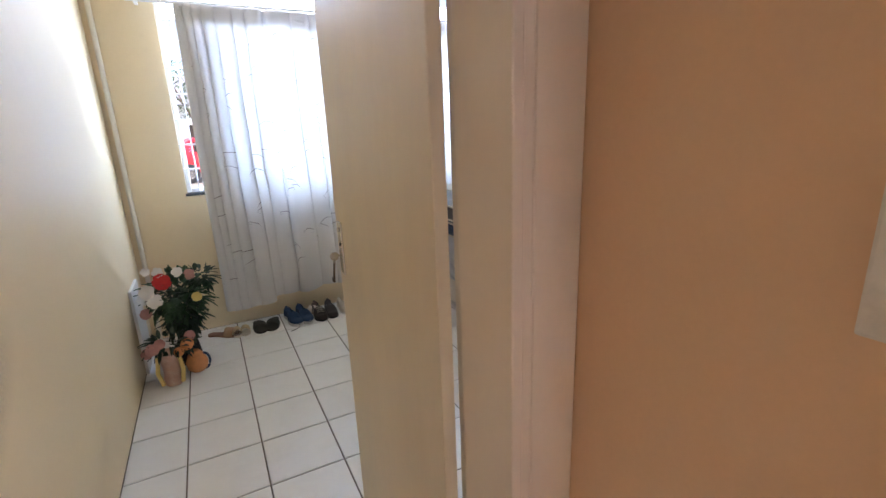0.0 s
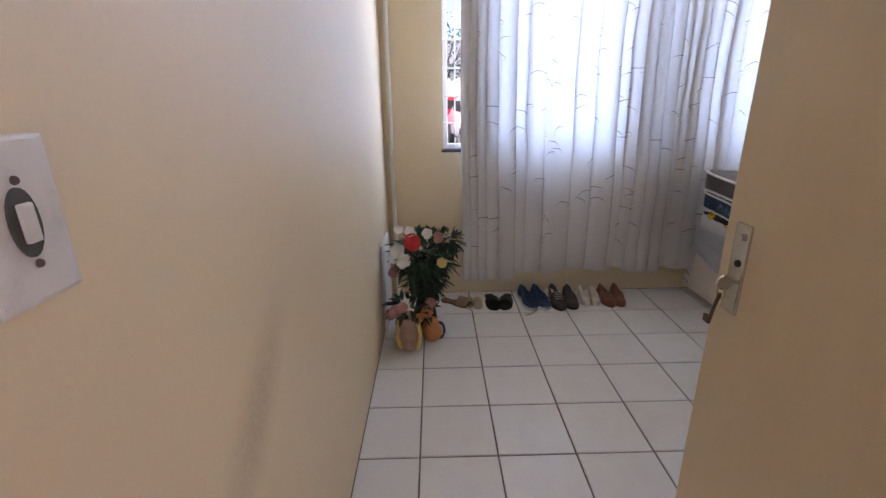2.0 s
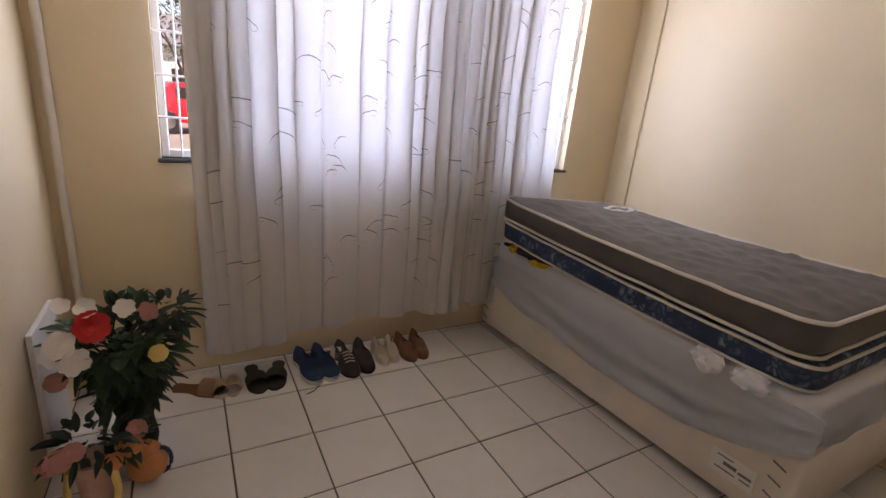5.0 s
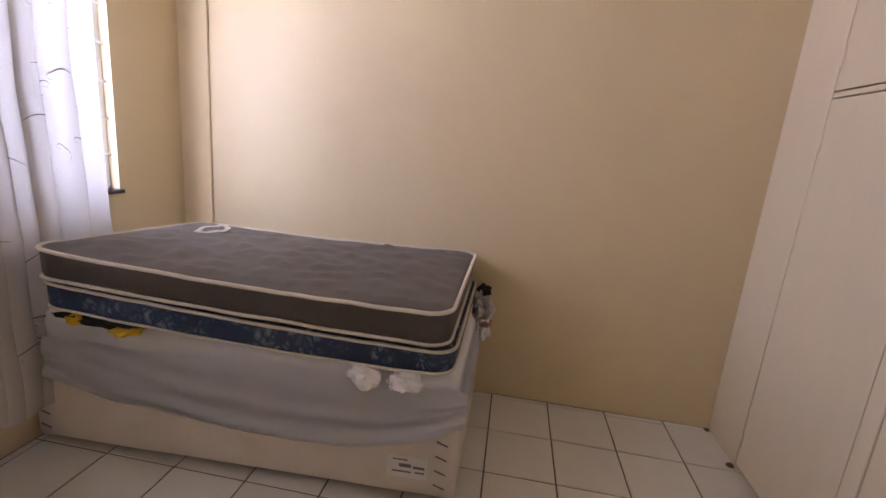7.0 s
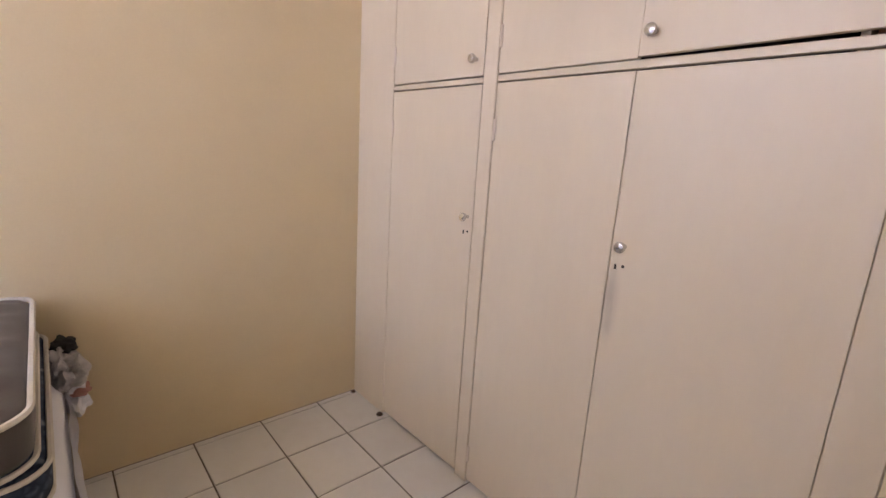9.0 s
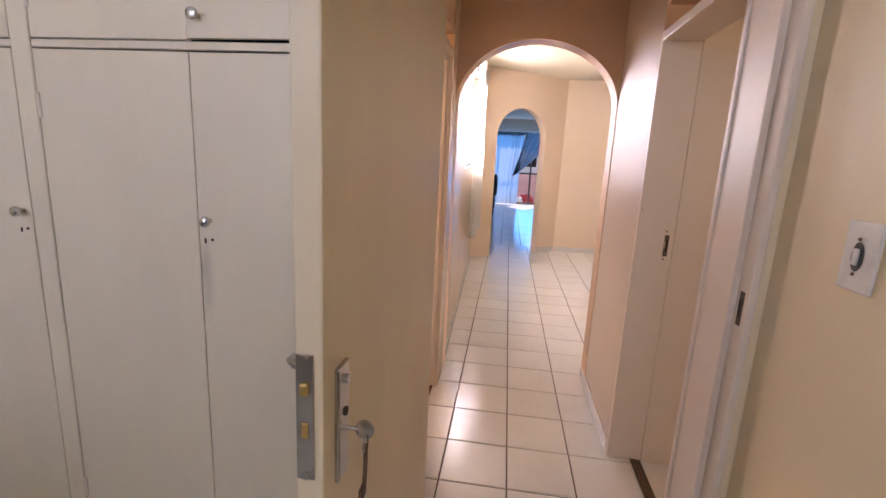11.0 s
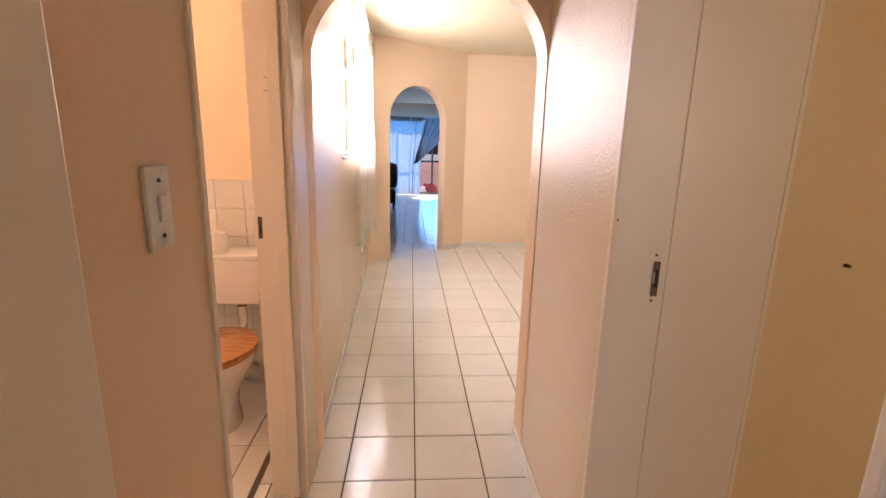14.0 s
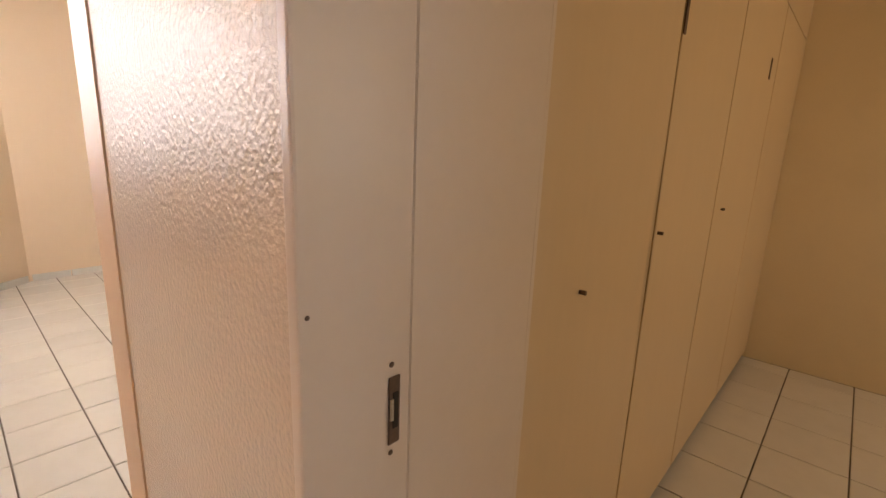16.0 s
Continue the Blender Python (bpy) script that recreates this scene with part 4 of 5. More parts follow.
base = thing("bed_base", (2.25, 0.35, 0.0), "cream fabric bed base with a maker's label on its side", "bed base")
part("body", slab(1.816, 2.70, -0.50, 1.19, lambda y: 0.045, lambda y: 0.335, 0.012, 0.02, bed_skew, 0.002, 3), "base_fabric", base, "", True)
for x, y in ((1.95, -0.40), (2.6, -0.40), (1.90, 1.08), (2.6, 1.08), (1.90, 0.33)):
    part("leg", lathe([(0.022, 0.0), (0.024, 0.01), (0.02, 0.05)], (x, y, 0.0), "z", 12), "black", base, "short black leg")


def on_side(y0, y1, z0, z1, out, thick=0.002, slant=0.0):
    """A flat patch on the long side of the base."""
    bm = bmesh.new()
    box(bm, 1.816 - out - thick, 1.816 - out, y0, y1, z0, z1)
    for v in bm.verts:
        v.co.z += (v.co.y - y0) * slant
        v.co.x += bed_skew(v.co.y)
    return bm


lab = part("maker_label", on_side(-0.395, -0.245, 0.115, 0.205, 0.003), "paper", base, "white paper label with grey print")
for a, b, z, t in ((-0.335, -0.29, 0.160, 0.013), (-0.385, -0.342, 0.158, 0.009), (-0.335, -0.265, 0.138, 0.005), (-0.385, -0.35, 0.140, 0.005), (-0.32, -0.265, 0.188, 0.004)):
    part("print_line", on_side(a, b, z, z + t, 0.0055), "ink", lab)
for y0 in (-0.462, 1.12):
    for z in (0.085, 0.145, 0.205, 0.265):
        part("printed_dash", on_side(y0, y0 + 0.042, z, z + 0.006, 0.004, 0.002, 0.35), "ink", base, "slanting dark printed dash")

white = thing("white_mattress", (2.2, 0.35, 0.335), "mattress under a loose white sheet on the bed base", "mattress")
part("body", slab(1.812, 2.67, -0.485, 1.16, lambda y: 0.336, lerp_y(0.53, 0.595, 0.0), 0.05, 0.06, bed_skew, 0.008, 7), "sheet", white, "", True)


def drape():
    """The sheet hanging over the side in a long swag."""
    bm = bmesh.new()
    rows = []
    ny, nz = 110, 36
    for j in range(ny + 1):
        y = -0.515 + 1.645 * j / ny
        low = 0.208 + (0.145 * (y - 0.2) ** 2 if y > 0.2 else 0.46 * (0.2 - y) ** 3) + 0.004 * math.sin(y * 13)
        row = []
        for k in range(nz + 1):
            w = k / nz
            z = 0.50 + (low - 0.50) * w
            x = 1.796 + bed_skew(y) - 0.004 - 0.02 * math.sin(math.pi * w * 0.7) + (0.018 * w)
            x += 0.012 * noise.noise(Vector((y * 4 + w * 3, w * 5 - y * 2, 2.2))) * (0.3 + w)
            x -= 0.011 * math.sin((z - low) * 62 + 2.5 * noise.noise(Vector((y * 1.6, 0.4, 5.5)))) * math.exp(-(z - low) * 7)
            row.append(bm.verts.new((x, y, z + 0.006 * noise.noise(Vector((y * 8, w * 3, 8.1))))))
        rows.append(row)
    for a, b in zip(rows, rows[1:]):
        for k in range(nz):
            bm.faces.new((a[k], a[k + 1], b[k + 1], b[k]))
    bmesh.ops.solidify(bm, geom=bm.faces[:], thickness=0.003)
    return bm


part("hanging_sheet", drape(), "sheet", white, "white sheet hanging in a swag", True)


def end_drape():
    bm = bmesh.new()
    rows = []
    for j in range(31):
        t = j / 30
        x = 1.845 + 0.83 * t
        low = 0.36 - 0.10 * t + 0.02 * math.sin(t * 17)
        row = []
        for k in range(13):
            w = k / 12
            row.append(bm.verts.new((x, -0.493 - 0.012 * math.sin(math.pi * w) - 0.012 * noise.noise(Vector((t * 6, w * 2, 3.3))), 0.51 + (low - 0.51) * w)))
        rows.append(row)
    for a, b in zip(rows, rows[1:]):
        for k in range(12):
            bm.faces.new((a[k], a[k + 1], b[k + 1], b[k]))
    bmesh.ops.solidify(bm, geom=bm.faces[:], thickness=0.003)
    return bm


part("end_fold", end_drape(), "sheet", white, "white sheet hanging over the foot end", True)

BZ, BT = lerp_y(0.540, 0.655, 0.016), lerp_y(0.632, 0.752, 0.012)
blue = thing("floral_mattress", (2.1, 0.26, 0.55), "navy floral mattress with white piping, lying askew", "mattress")
BX = (1.755, 2.64, -0.452, 1.01)
part("body", leaning(slab(*BX, BZ, BT, 0.02, 0.075, stack_skew, 0.005, 21)), "floral", blue, "", True)
part("piping", leaning(rim_cord(*BX, lambda y: BT(y) - 0.004, 0.075, stack_skew, 0.0065, 0.001, 2)), "piping", blue, "white piping cord", True)
part("piping", leaning(rim_cord(*BX, lambda y: BZ(y) + 0.006, 0.075, stack_skew, 0.005, -0.001, 5)), "piping", blue, "white piping cord", True)
GZ, GT = lerp_y(0.650, 0.764, 0.004), lerp_y(0.778, 0.874, 0.014)
grey = thing("grey_mattress", (2.08, 0.27, 0.67), "dusty grey-brown mattress with white piping on top of the stack", "mattress")
GX = (1.742, 2.632, -0.432, 1.015)
part("body", leaning(slab(*GX, GZ, GT, 0.022, 0.085, stack_skew, 0.007, 33, crease=0.022)), "grey_fabric", grey, "", True)
part("piping", leaning(rim_cord(*GX, lambda y: GT(y) - 0.006, 0.085, stack_skew, 0.0075, 0.002, 3)), "piping", grey, "white piping cord", True)
part("piping", leaning(rim_cord(*GX, lambda y: GZ(y) + 0.004, 0.085, stack_skew, 0.0065, 0.001, 8)), "piping", grey, "white piping cord", True)


def rag(name, centre, size, mat, label, seed, flat=0.5, spots=None):
    """A crumpled piece of cloth."""
    bm = bmesh.new()
    bmesh.ops.create_icosphere(bm, subdivisions=4, radius=1.0)
    for v in bm.verts:
        d = 1 + 0.45 * noise.noise(v.co * 1.7 + Vector((seed, 0, 0))) + 0.22 * noise.noise(v.co * 4.1 + Vector((0, seed, 0)))
        v.co = Vector((v.co.x * size[0] * d, v.co.y * size[1] * d, v.co.z * size[2] * d)) + Vector(centre)
    return solid(name, bm, mat, label, "clothing", "", True)


rag("black_cloth", (1.775, 0.80, 0.608), (0.07, 0.17, 0.024), "black", "black garment squeezed between the mattresses", 1)
rag("yellow_cloth", (1.755, 0.71, 0.588), (0.05, 0.055, 0.024), "yellow", "yellow garment sticking out between the mattresses", 4)
rag("yellow_cloth", (1.745, 0.89, 0.607), (0.05, 0.05, 0.02), "yellow", "yellow garment tucked beside the black cloth", 6)
rag("white_cloth", (1.815, -0.15, 0.515), (0.03, 0.055, 0.045), "sheet", "white cloth hanging from under the floral mattress", 9)
rag("grey_cloth", (1.83, -0.29, 0.505), (0.025, 0.06, 0.04), "sheet", "pale grey cloth hanging from under the mattress", 12)
M["print_cloth"] = material("black_white_printed_cloth", (0.55, 0.53, 0.52), 0.85, vary=0.1, scale=20, dirt=(0.03, 0.03, 0.035), dirt_amount=1.0, dirt_scale=22)
rag("printed_cloth", (2.58, -0.50, 0.545), (0.10, 0.06, 0.075), "print_cloth", "black and white printed garment hanging from the stack", 15)
rag("black_sleeve", (2.63, -0.50, 0.625), (0.06, 0.035, 0.02), "black", "black sleeve at the foot of the mattresses", 18)
rag("red_cloth", (2.53, -0.525, 0.49), (0.05, 0.03, 0.014), "petal_pink", "pinkish red cloth edge under the garments", 20)
rag("white_garment", (2.55, -0.51, 0.455), (0.08, 0.04, 0.05), "sheet", "white garment hanging at the foot of the bed", 23)
cord = [(2.38 + 0.09 * math.cos(a) * (1 + 0.15 * math.sin(3 * a)), 0.80 + 0.055 * math.sin(a * 1.0) + 0.01 * k, 0.829 + 0.004 * math.sin(5 * a)) for k, a in ((i / 20, i * 0.42) for i in range(46))]
solid("coiled_cable", tube(cord, 0.0045, 6), "piping", "coiled white power cable lying on the grey mattress", "cable", "", True)


# ---- shoes along the window wall ----
def shoe(at, turn, length, mat, sole_mat, label, style, height=0.075, group="shoes along the window wall", laces=None):
    """One shoe, toe towards -y before it is turned."""
    s = thing("shoe", (0, 0, 0), label, "shoe", group)
    w = length * 0.19
    n = 14

    def half(t):
        # half-width along the length, 0 at the heel, 1 at the toe
        return w * (0.78 - 0.22 * math.sin(math.pi * min(1, t * 1.9)) * (t < 0.53) + 0.24 * math.sin(math.pi * max(0, (t - 0.35) / 0.65)) ) * math.sqrt(max(0.02, 1 - (max(0, t - 0.80) / 0.21) ** 2)) * math.sqrt(max(0.05, 1 - (max(0, 0.12 - t) / 0.13) ** 2))

    sole_h = 0.022 if style == "sneaker" else 0.012
    bm = bmesh.new()
    up, lo = [], []
    outline = [(half(i / n), i / n) for i in range(n + 1)] + [(-half(i / n), i / n) for i in range(n, -1, -1)]
    for x, t in outline:
        lo.append(bm.verts.new((x, length * (0.5 - t), 0.0)))
        up.append(bm.verts.new((x * 1.02, length * (0.5 - t), sole_h)))
    bm.faces.new(lo), bm.faces.new(list(reversed(up)))
    for i in range(len(lo)):
        j = (i + 1) % len(lo)
        bm.faces.new((lo[i], lo[j], up[j], up[i]))
    part("sole", bm, sole_mat, s, "", True)
    if style in ("sneaker", "closed"):
        bm = bmesh.new()
        rings = []
        for i in range(n + 1):
            t = i / n
            h = height * (1.0 - 0.10 * smooth01(t / 0.25)) if t < 0.42 else height * (0.9 - 0.42 * smooth01((t - 0.42) / 0.4))
            if t > 0.86:
                h *= math.sqrt(max(0.08, 1 - ((t - 0.86) / 0.15) ** 2))
            hw = half(t) * 0.97
            hole = t < 0.50
            row = []
            for k in range(13):
                a = math.pi * k / 12
                c, q = math.cos(a), math.sin(a) ** 0.6
                z = sole_h + (h - sole_h) * q
                x = hw * (1 if c >= 0 else -1) * abs(c) ** 0.55
                if hole and q > 0.9:
                    z -= height * 0.38 * math.sin(math.pi * min(1, t / 0.5)) ** 0.6
                row.append(bm.verts.new((x, length * (0.5 - t), z)))
            rings.append(row)
        skin(bm, rings, cap=True, closed=False)
        part("upper", bm, mat, s, "", True)
        if laces:
            for k in range(4):
                t = 0.50 + 0.07 * k
                z = height * (0.95 - 0.09 * k)
                part("lace", tube([(-half(t) * 0.5, length * (0.5 - t), z - 0.008), (0, length * (0.5 - t) - 0.003, z), (half(t) * 0.5, length * (0.5 - t - 0.02), z - 0.008)], 0.0028, 6), laces, s)
    else:
        # straps over a flat sole
        for t, r in (((0.62, 0.012), (0.76, 0.012)) if style == "strap" else ((0.66, 0.03),)):
            pts = [(half(t) * 1.02 * math.cos(a), length * (0.5 - t), sole_h + 0.042 * math.sin(a)) for a in [math.pi * k / 10 for k in range(11)]]
            bm = bmesh.new()
            rows = []
            for x, y, z in pts:
                rows.append([bm.verts.new((x, y + dy, z + dz)) for dy, dz in ((-r, 0), (r, 0.004), (r, -0.002), (-r, -0.005))])
            skin(bm, rows)
            part("strap", bm, mat, s, "", True)
    s.matrix_basis = pose(*at, 0, 0, turn)
    return s


shoe((0.215, 1.045, 0), 62, 0.239, "leather_tan", "leather_brown", "flat tan sandal with a brown sole", "slide")
shoe((0.285, 1.035, 0), 8, 0.171, "gold", "cream_leather", "small gold sandal with thin straps", "strap")
shoe((0.345, 1.035, 0), -4, 0.171, "gold", "cream_leather", "small gold sandal with thin straps", "strap")
shoe((0.44, 1.05, 0), 4, 0.239, "olive", "olive", "flat olive black rubber slipper", "slide")
shoe((0.535, 1.05, 0), -14, 0.239, "olive", "olive", "flat olive black rubber slipper", "slide")
shoe((0.675, 1.03, 0), 12, 0.251, "navy", "sole_white", "navy blue sneaker with a white sole", "sneaker", 0.085, laces="navy")
shoe((0.757, 1.035, 0), 8, 0.251, "navy", "sole_white", "navy blue sneaker with a white sole", "sneaker", 0.085, laces="navy")
shoe((0.865, 1.03, 0), 3, 0.251, "leather_dark", "black", "dark brown leather shoe with pale laces", "closed", 0.085, laces="cream_leather")
shoe((0.955, 1.035, 0), -3, 0.239, "leather_dark", "black", "dark brown leather shoe", "closed", 0.08)
shoe((0.80, 1.14, 0.0), 75, 0.217, "cream_leather", "leather_brown", "brown sandal with cream straps, behind the row", "strap")
shoe((1.05, 1.04, 0), 4, 0.171, "cream_leather", "sole_white", "small cream shoe with an open top", "closed", 0.085, laces="cream_leather")
shoe((1.115, 1.045, 0), -6, 0.171, "cream_leather", "sole_white", "small cream shoe with an open top", "closed", 0.085, laces="cream_leather")
shoe((1.195, 1.04, 0), 6, 0.205, "leather_brown", "leather_brown", "reddish brown leather shoe", "closed", 0.085)
shoe((1.275, 1.045, 0), -4, 0.205, "leather_brown", "leather_brown", "reddish brown leather shoe", "closed", 0.085)
solid("black_string", tube([(0.70, 0.905, 0.003), (0.67, 0.87, 0.003), (0.63, 0.855, 0.003)], 0.0022, 6), "black", "thin black string lying on the tiles", "string")


# ---- artificial flowers in the corner ----
def leaf_blade(bm, base_, direction, length, width, droop):
    d = Vector(direction).normalized()
    side = d.cross(Vector((0, 0, 1)))
    side = side.normalized() if side.length > 1e-3 else Vector((1, 0, 0))
    nrm = side.cross(d)
    rows = []
    for k in range(5):
        t = k / 4
        c = Vector(base_) + d * (length * t) + Vector((0, 0, -droop * t * t))
        hw = width * math.sin(math.pi * (0.12 + 0.86 * t)) * 0.5
        rows.append((bm.verts.new(c - side * hw), bm.verts.new(c - nrm * width * 0.14), bm.verts.new(c + side * hw)))
    for a, b in zip(rows, rows[1:]):
        bm.faces.new((a[0], a[1], b[1], b[0])), bm.faces.new((a[1], a[2], b[2], b[1]))


def leaf_cloud(centre, radii, count, size, seed):
    bm = bmesh.new()
    r = random.Random(seed)
    for _ in range(count):
        a, e = r.uniform(0, 2 * math.pi), r.uniform(-1, 1)
        q = r.uniform(0.35, 1.0) ** 0.6
        d = Vector((math.cos(a) * math.sqrt(1 - e * e), math.sin(a) * math.sqrt(1 - e * e), e))
        p = Vector(centre) + Vector((d.x * radii[0], d.y * radii[1], d.z * radii[2])) * q
        out = (d + Vector((r.uniform(-0.6, 0.6), r.uniform(-0.6, 0.6), r.uniform(-0.3, 0.5)))).normalized()
        leaf_blade(bm, p, out, size * r.uniform(0.6, 1.3), size * r.uniform(0.35, 0.6), size * r.uniform(0.1, 0.5))
    return bm


def blossom(centre, radius, petals, seed, layers=1):
    """Cupped petals round a centre, facing the room."""
    bm = bmesh.new()
    r = random.Random(seed)
    face = Vector((r.uniform(-0.3, 0.5), -1, r.uniform(0.1, 0.7))).normalized()
    side = face.cross(Vector((0, 0, 1))).normalized()
    upv = side.cross(face)
    for layer in range(layers):
        rr = radius * (1 - 0.26 * layer)
        for k in range(petals):
            a = 2 * math.pi * (k + 0.5 * layer) / petals + r.uniform(-0.15, 0.15)
            out = side * math.cos(a) + upv * math.sin(a)
            acr = side * -math.sin(a) + upv * math.cos(a)
            rows = []
            for i in range(5):
                t = i / 4
                lift = rr * (0.15 + 0.5 * t * t + 0.35 * layer)
                c = Vector(centre) + out * (rr * t * (1 - 0.18 * layer)) + face * (lift * 0.6 + 0.006 * layer)
                hw = rr * 0.62 * math.sin(math.pi * (0.14 + 0.72 * t)) * (1.4 if layers > 1 else 1) * (2.2 / petals * 2)
                rows.append([bm.verts.new(c + acr * (hw * s) + face * (abs(s) * hw * 0.3)) for s in (-1, -0.4, 0.4, 1)])
            for p, q in zip(rows, rows[1:]):
                for j in range(3):
                    bm.faces.new((p[j], p[j + 1], q[j + 1], q[j]))
    return bm


fl = thing("flower_arrangement", (0.0, 0.72, 0.0), "tall arrangement of artificial flowers with dark green leaves", "artificial flowers")
part("vase", lathe([(0.05, 0.0), (0.062, 0.015), (0.07, 0.06), (0.06, 0.13), (0.042, 0.19), (0.05, 0.22)], (0.005, 0.74, 0.0), "z", 20), "black", fl, "dark glazed vase", True)
bm = bmesh.new()
rs = random.Random(3)
for _ in range(16):
    tube([(0.005, 0.74, 0.20), (0.0 + rs.uniform(-0.06, 0.06), 0.73 + rs.uniform(-0.05, 0.05), 0.34), (rs.uniform(-0.14, 0.14), 0.70 + rs.uniform(-0.1, 0.1), rs.uniform(0.42, 0.58))], 0.003, 5, bm)
part("stems", bm, "leaf_dark", fl)
part("foliage", leaf_cloud((0.0, 0.71, 0.46), (0.15, 0.12, 0.14), 260, 0.075, 5), "leaf", fl, "glossy green leaves")
part("dark_foliage", leaf_cloud((0.01, 0.72, 0.34), (0.10, 0.09, 0.13), 200, 0.07, 8), "leaf_dark", fl, "dark green leaves")
part("fern", leaf_cloud((0.14, 0.72, 0.55), (0.06, 0.05, 0.05), 40, 0.06, 9), "leaf_dark", fl, "thin fern fronds")
for k, (p, rad, mt, lay, pet) in enumerate((((-0.055, 0.60, 0.572), 0.048, "petal_red", 3, 7), ((-0.125, 0.60, 0.525), 0.042, "petal_white", 1, 5), ((-0.105, 0.59, 0.475), 0.042, "petal_white", 1, 5),
                                            ((-0.155, 0.61, 0.485), 0.035, "petal_white", 1, 5), ((-0.065, 0.62, 0.625), 0.03, "petal_white", 1, 5), ((-0.12, 0.63, 0.635), 0.025, "petal_white", 1, 5),
                                            ((-0.16, 0.62, 0.40), 0.030, "petal_pink", 2, 6), ((0.105, 0.60, 0.455), 0.028, "petal_yellow", 2, 6), ((0.09, 0.65, 0.585), 0.032, "petal_pink", 1, 5), ((0.03, 0.62, 0.615), 0.03, "petal_white", 1, 5))):
    part("flower", blossom(p, rad, pet, 20 + k, lay), mt, fl, "", True)

sm = thing("potted_flowers", (-0.06, 0.50, 0.0), "small pot of faded pink and orange artificial flowers", "artificial flowers")
part("pot", lathe([(0.042, 0.0), (0.05, 0.01), (0.046, 0.08), (0.052, 0.15), (0.06, 0.195), (0.05, 0.19)], (-0.075, 0.505, 0.0), "z", 18), "basket", sm, "cream and pink glazed pot", True)
for dx in (-0.05, 0.045):
    part("handle", tube([(-0.075 + dx, 0.465, 0.02), (-0.075 + dx * 1.3, 0.455, 0.10), (-0.075 + dx * 1.05, 0.462, 0.19)], 0.011, 8), "petal_yellow", sm, "cream moulded rib", True)
part("foliage", leaf_cloud((-0.06, 0.51, 0.25), (0.11, 0.08, 0.05), 90, 0.055, 15), "leaf_dark", sm, "dark leaves")
for k, (p, rad, mt) in enumerate((((-0.14, 0.45, 0.245), 0.034, "petal_pink"), ((-0.17, 0.47, 0.225), 0.03, "petal_pink"), ((0.02, 0.47, 0.235), 0.034, "petal_orange"), ((0.045, 0.49, 0.27), 0.03, "petal_pink"), ((-0.02, 0.45, 0.205), 0.026, "petal_orange"), ((-0.10, 0.44, 0.275), 0.028, "petal_pink"))):
    part("flower", blossom(p, rad, 6, 40 + k, 2), mt, sm, "", True)
dk = thing("ceramic_ornament", (0.045, 0.60, 0.0), "small orange and cream ceramic ornament with a dark band", "ornament")
part("body", lathe([(0.035, 0.0), (0.055, 0.02), (0.06, 0.06), (0.045, 0.10), (0.02, 0.13)], (0.045, 0.60, 0.0), "z", 18), "petal_orange", dk, "", True)
part("band", tube([(0.085 + 0.03 * math.cos(a), 0.585, 0.06 + 0.05 * math.sin(a)) for a in [math.pi * (k / 8 - 0.5) for k in range(9)]], 0.007, 6), "navy", dk, "dark blue curved band", True)
solid("grey_board", boxm(XW + 0.004, XW + 0.02, 0.70, 0.98, 0.0, 0.52, 0.002), "outer_wall", "pale grey board leaning in the corner behind the flowers", "board")
# ---- toilet ----
wc = thing("toilet", (1.27, -3.52, 0.0), "white porcelain toilet with a varnished wooden lid", "toilet")
AX = Vector((0.10, 1.0, 0)).normalized()          # way the bowl points
SX = Vector((AX.y, -AX.x, 0))
WO = Vector((1.23, -3.46, 0))


def oval(bm, back, front, width, z, n=28, origin=WO):
    pts = []
    for i in range(n):
        a = 2 * math.pi * i / n
        c, s = math.cos(a), math.sin(a)
        along = (front if c > 0 else back) * c
        wide = width * (1 - 0.10 * max(0, c) ** 2) * s
        pts.append(bm.verts.new(origin + AX * along + SX * wide + Vector((0, 0, z))))
    return pts


bm = bmesh.new()
skin(bm, [oval(bm, b, f, w, z) for b, f, w, z in ((0.13, 0.10, 0.085, 0.0), (0.13, 0.10, 0.082, 0.02), (0.12, 0.085, 0.072, 0.10), (0.13, 0.10, 0.08, 0.17), (0.16, 0.16, 0.12, 0.25), (0.19, 0.215, 0.16, 0.32), (0.20, 0.235, 0.175, 0.36), (0.20, 0.24, 0.178, 0.385))])
part("bowl", bm, "porcelain", wc, "", True)
bm = bmesh.new()
skin(bm, [oval(bm, b, f, w, z) for b, f, w, z in ((0.20, 0.245, 0.18, 0.388), (0.205, 0.25, 0.184, 0.393), (0.205, 0.25, 0.184, 0.402), (0.20, 0.245, 0.18, 0.407))])
part("seat", bm, "wood", wc, "varnished wooden seat", True)
bm = bmesh.new()
skin(bm, [oval(bm, b, f, w, z) for b, f, w, z in ((0.205, 0.245, 0.182, 0.409), (0.21, 0.252, 0.187, 0.414), (0.21, 0.252, 0.187, 0.424), (0.20, 0.242, 0.178, 0.430))])
part("lid", bm, "wood", wc, "closed varnished wooden lid", True)
part("flush_pipe", tube([(1.21, -3.66, 0.30), (1.21, -3.74, 0.33), (1.21, -3.77, 0.40), (1.21, -3.77, 0.53)], 0.022, 10), "porcelain", wc, "", True)
part("trap", tube([(1.21, -3.60, 0.20), (1.20, -3.72, 0.17), (1.20, -3.80, 0.10), (1.20, -3.88, 0.08)], 0.045, 12), "porcelain", wc, "", True)
cis = thing("cistern", (1.29, -3.80, 0.53), "white wall-hung toilet cistern with a loose lid", "cistern")
bm = bmesh.new()
lo = [bm.verts.new(p) for p in ((1.10, -3.70, 0.53), (1.445, -3.70, 0.53), (1.445, -3.885, 0.53), (1.10, -3.885, 0.53))]
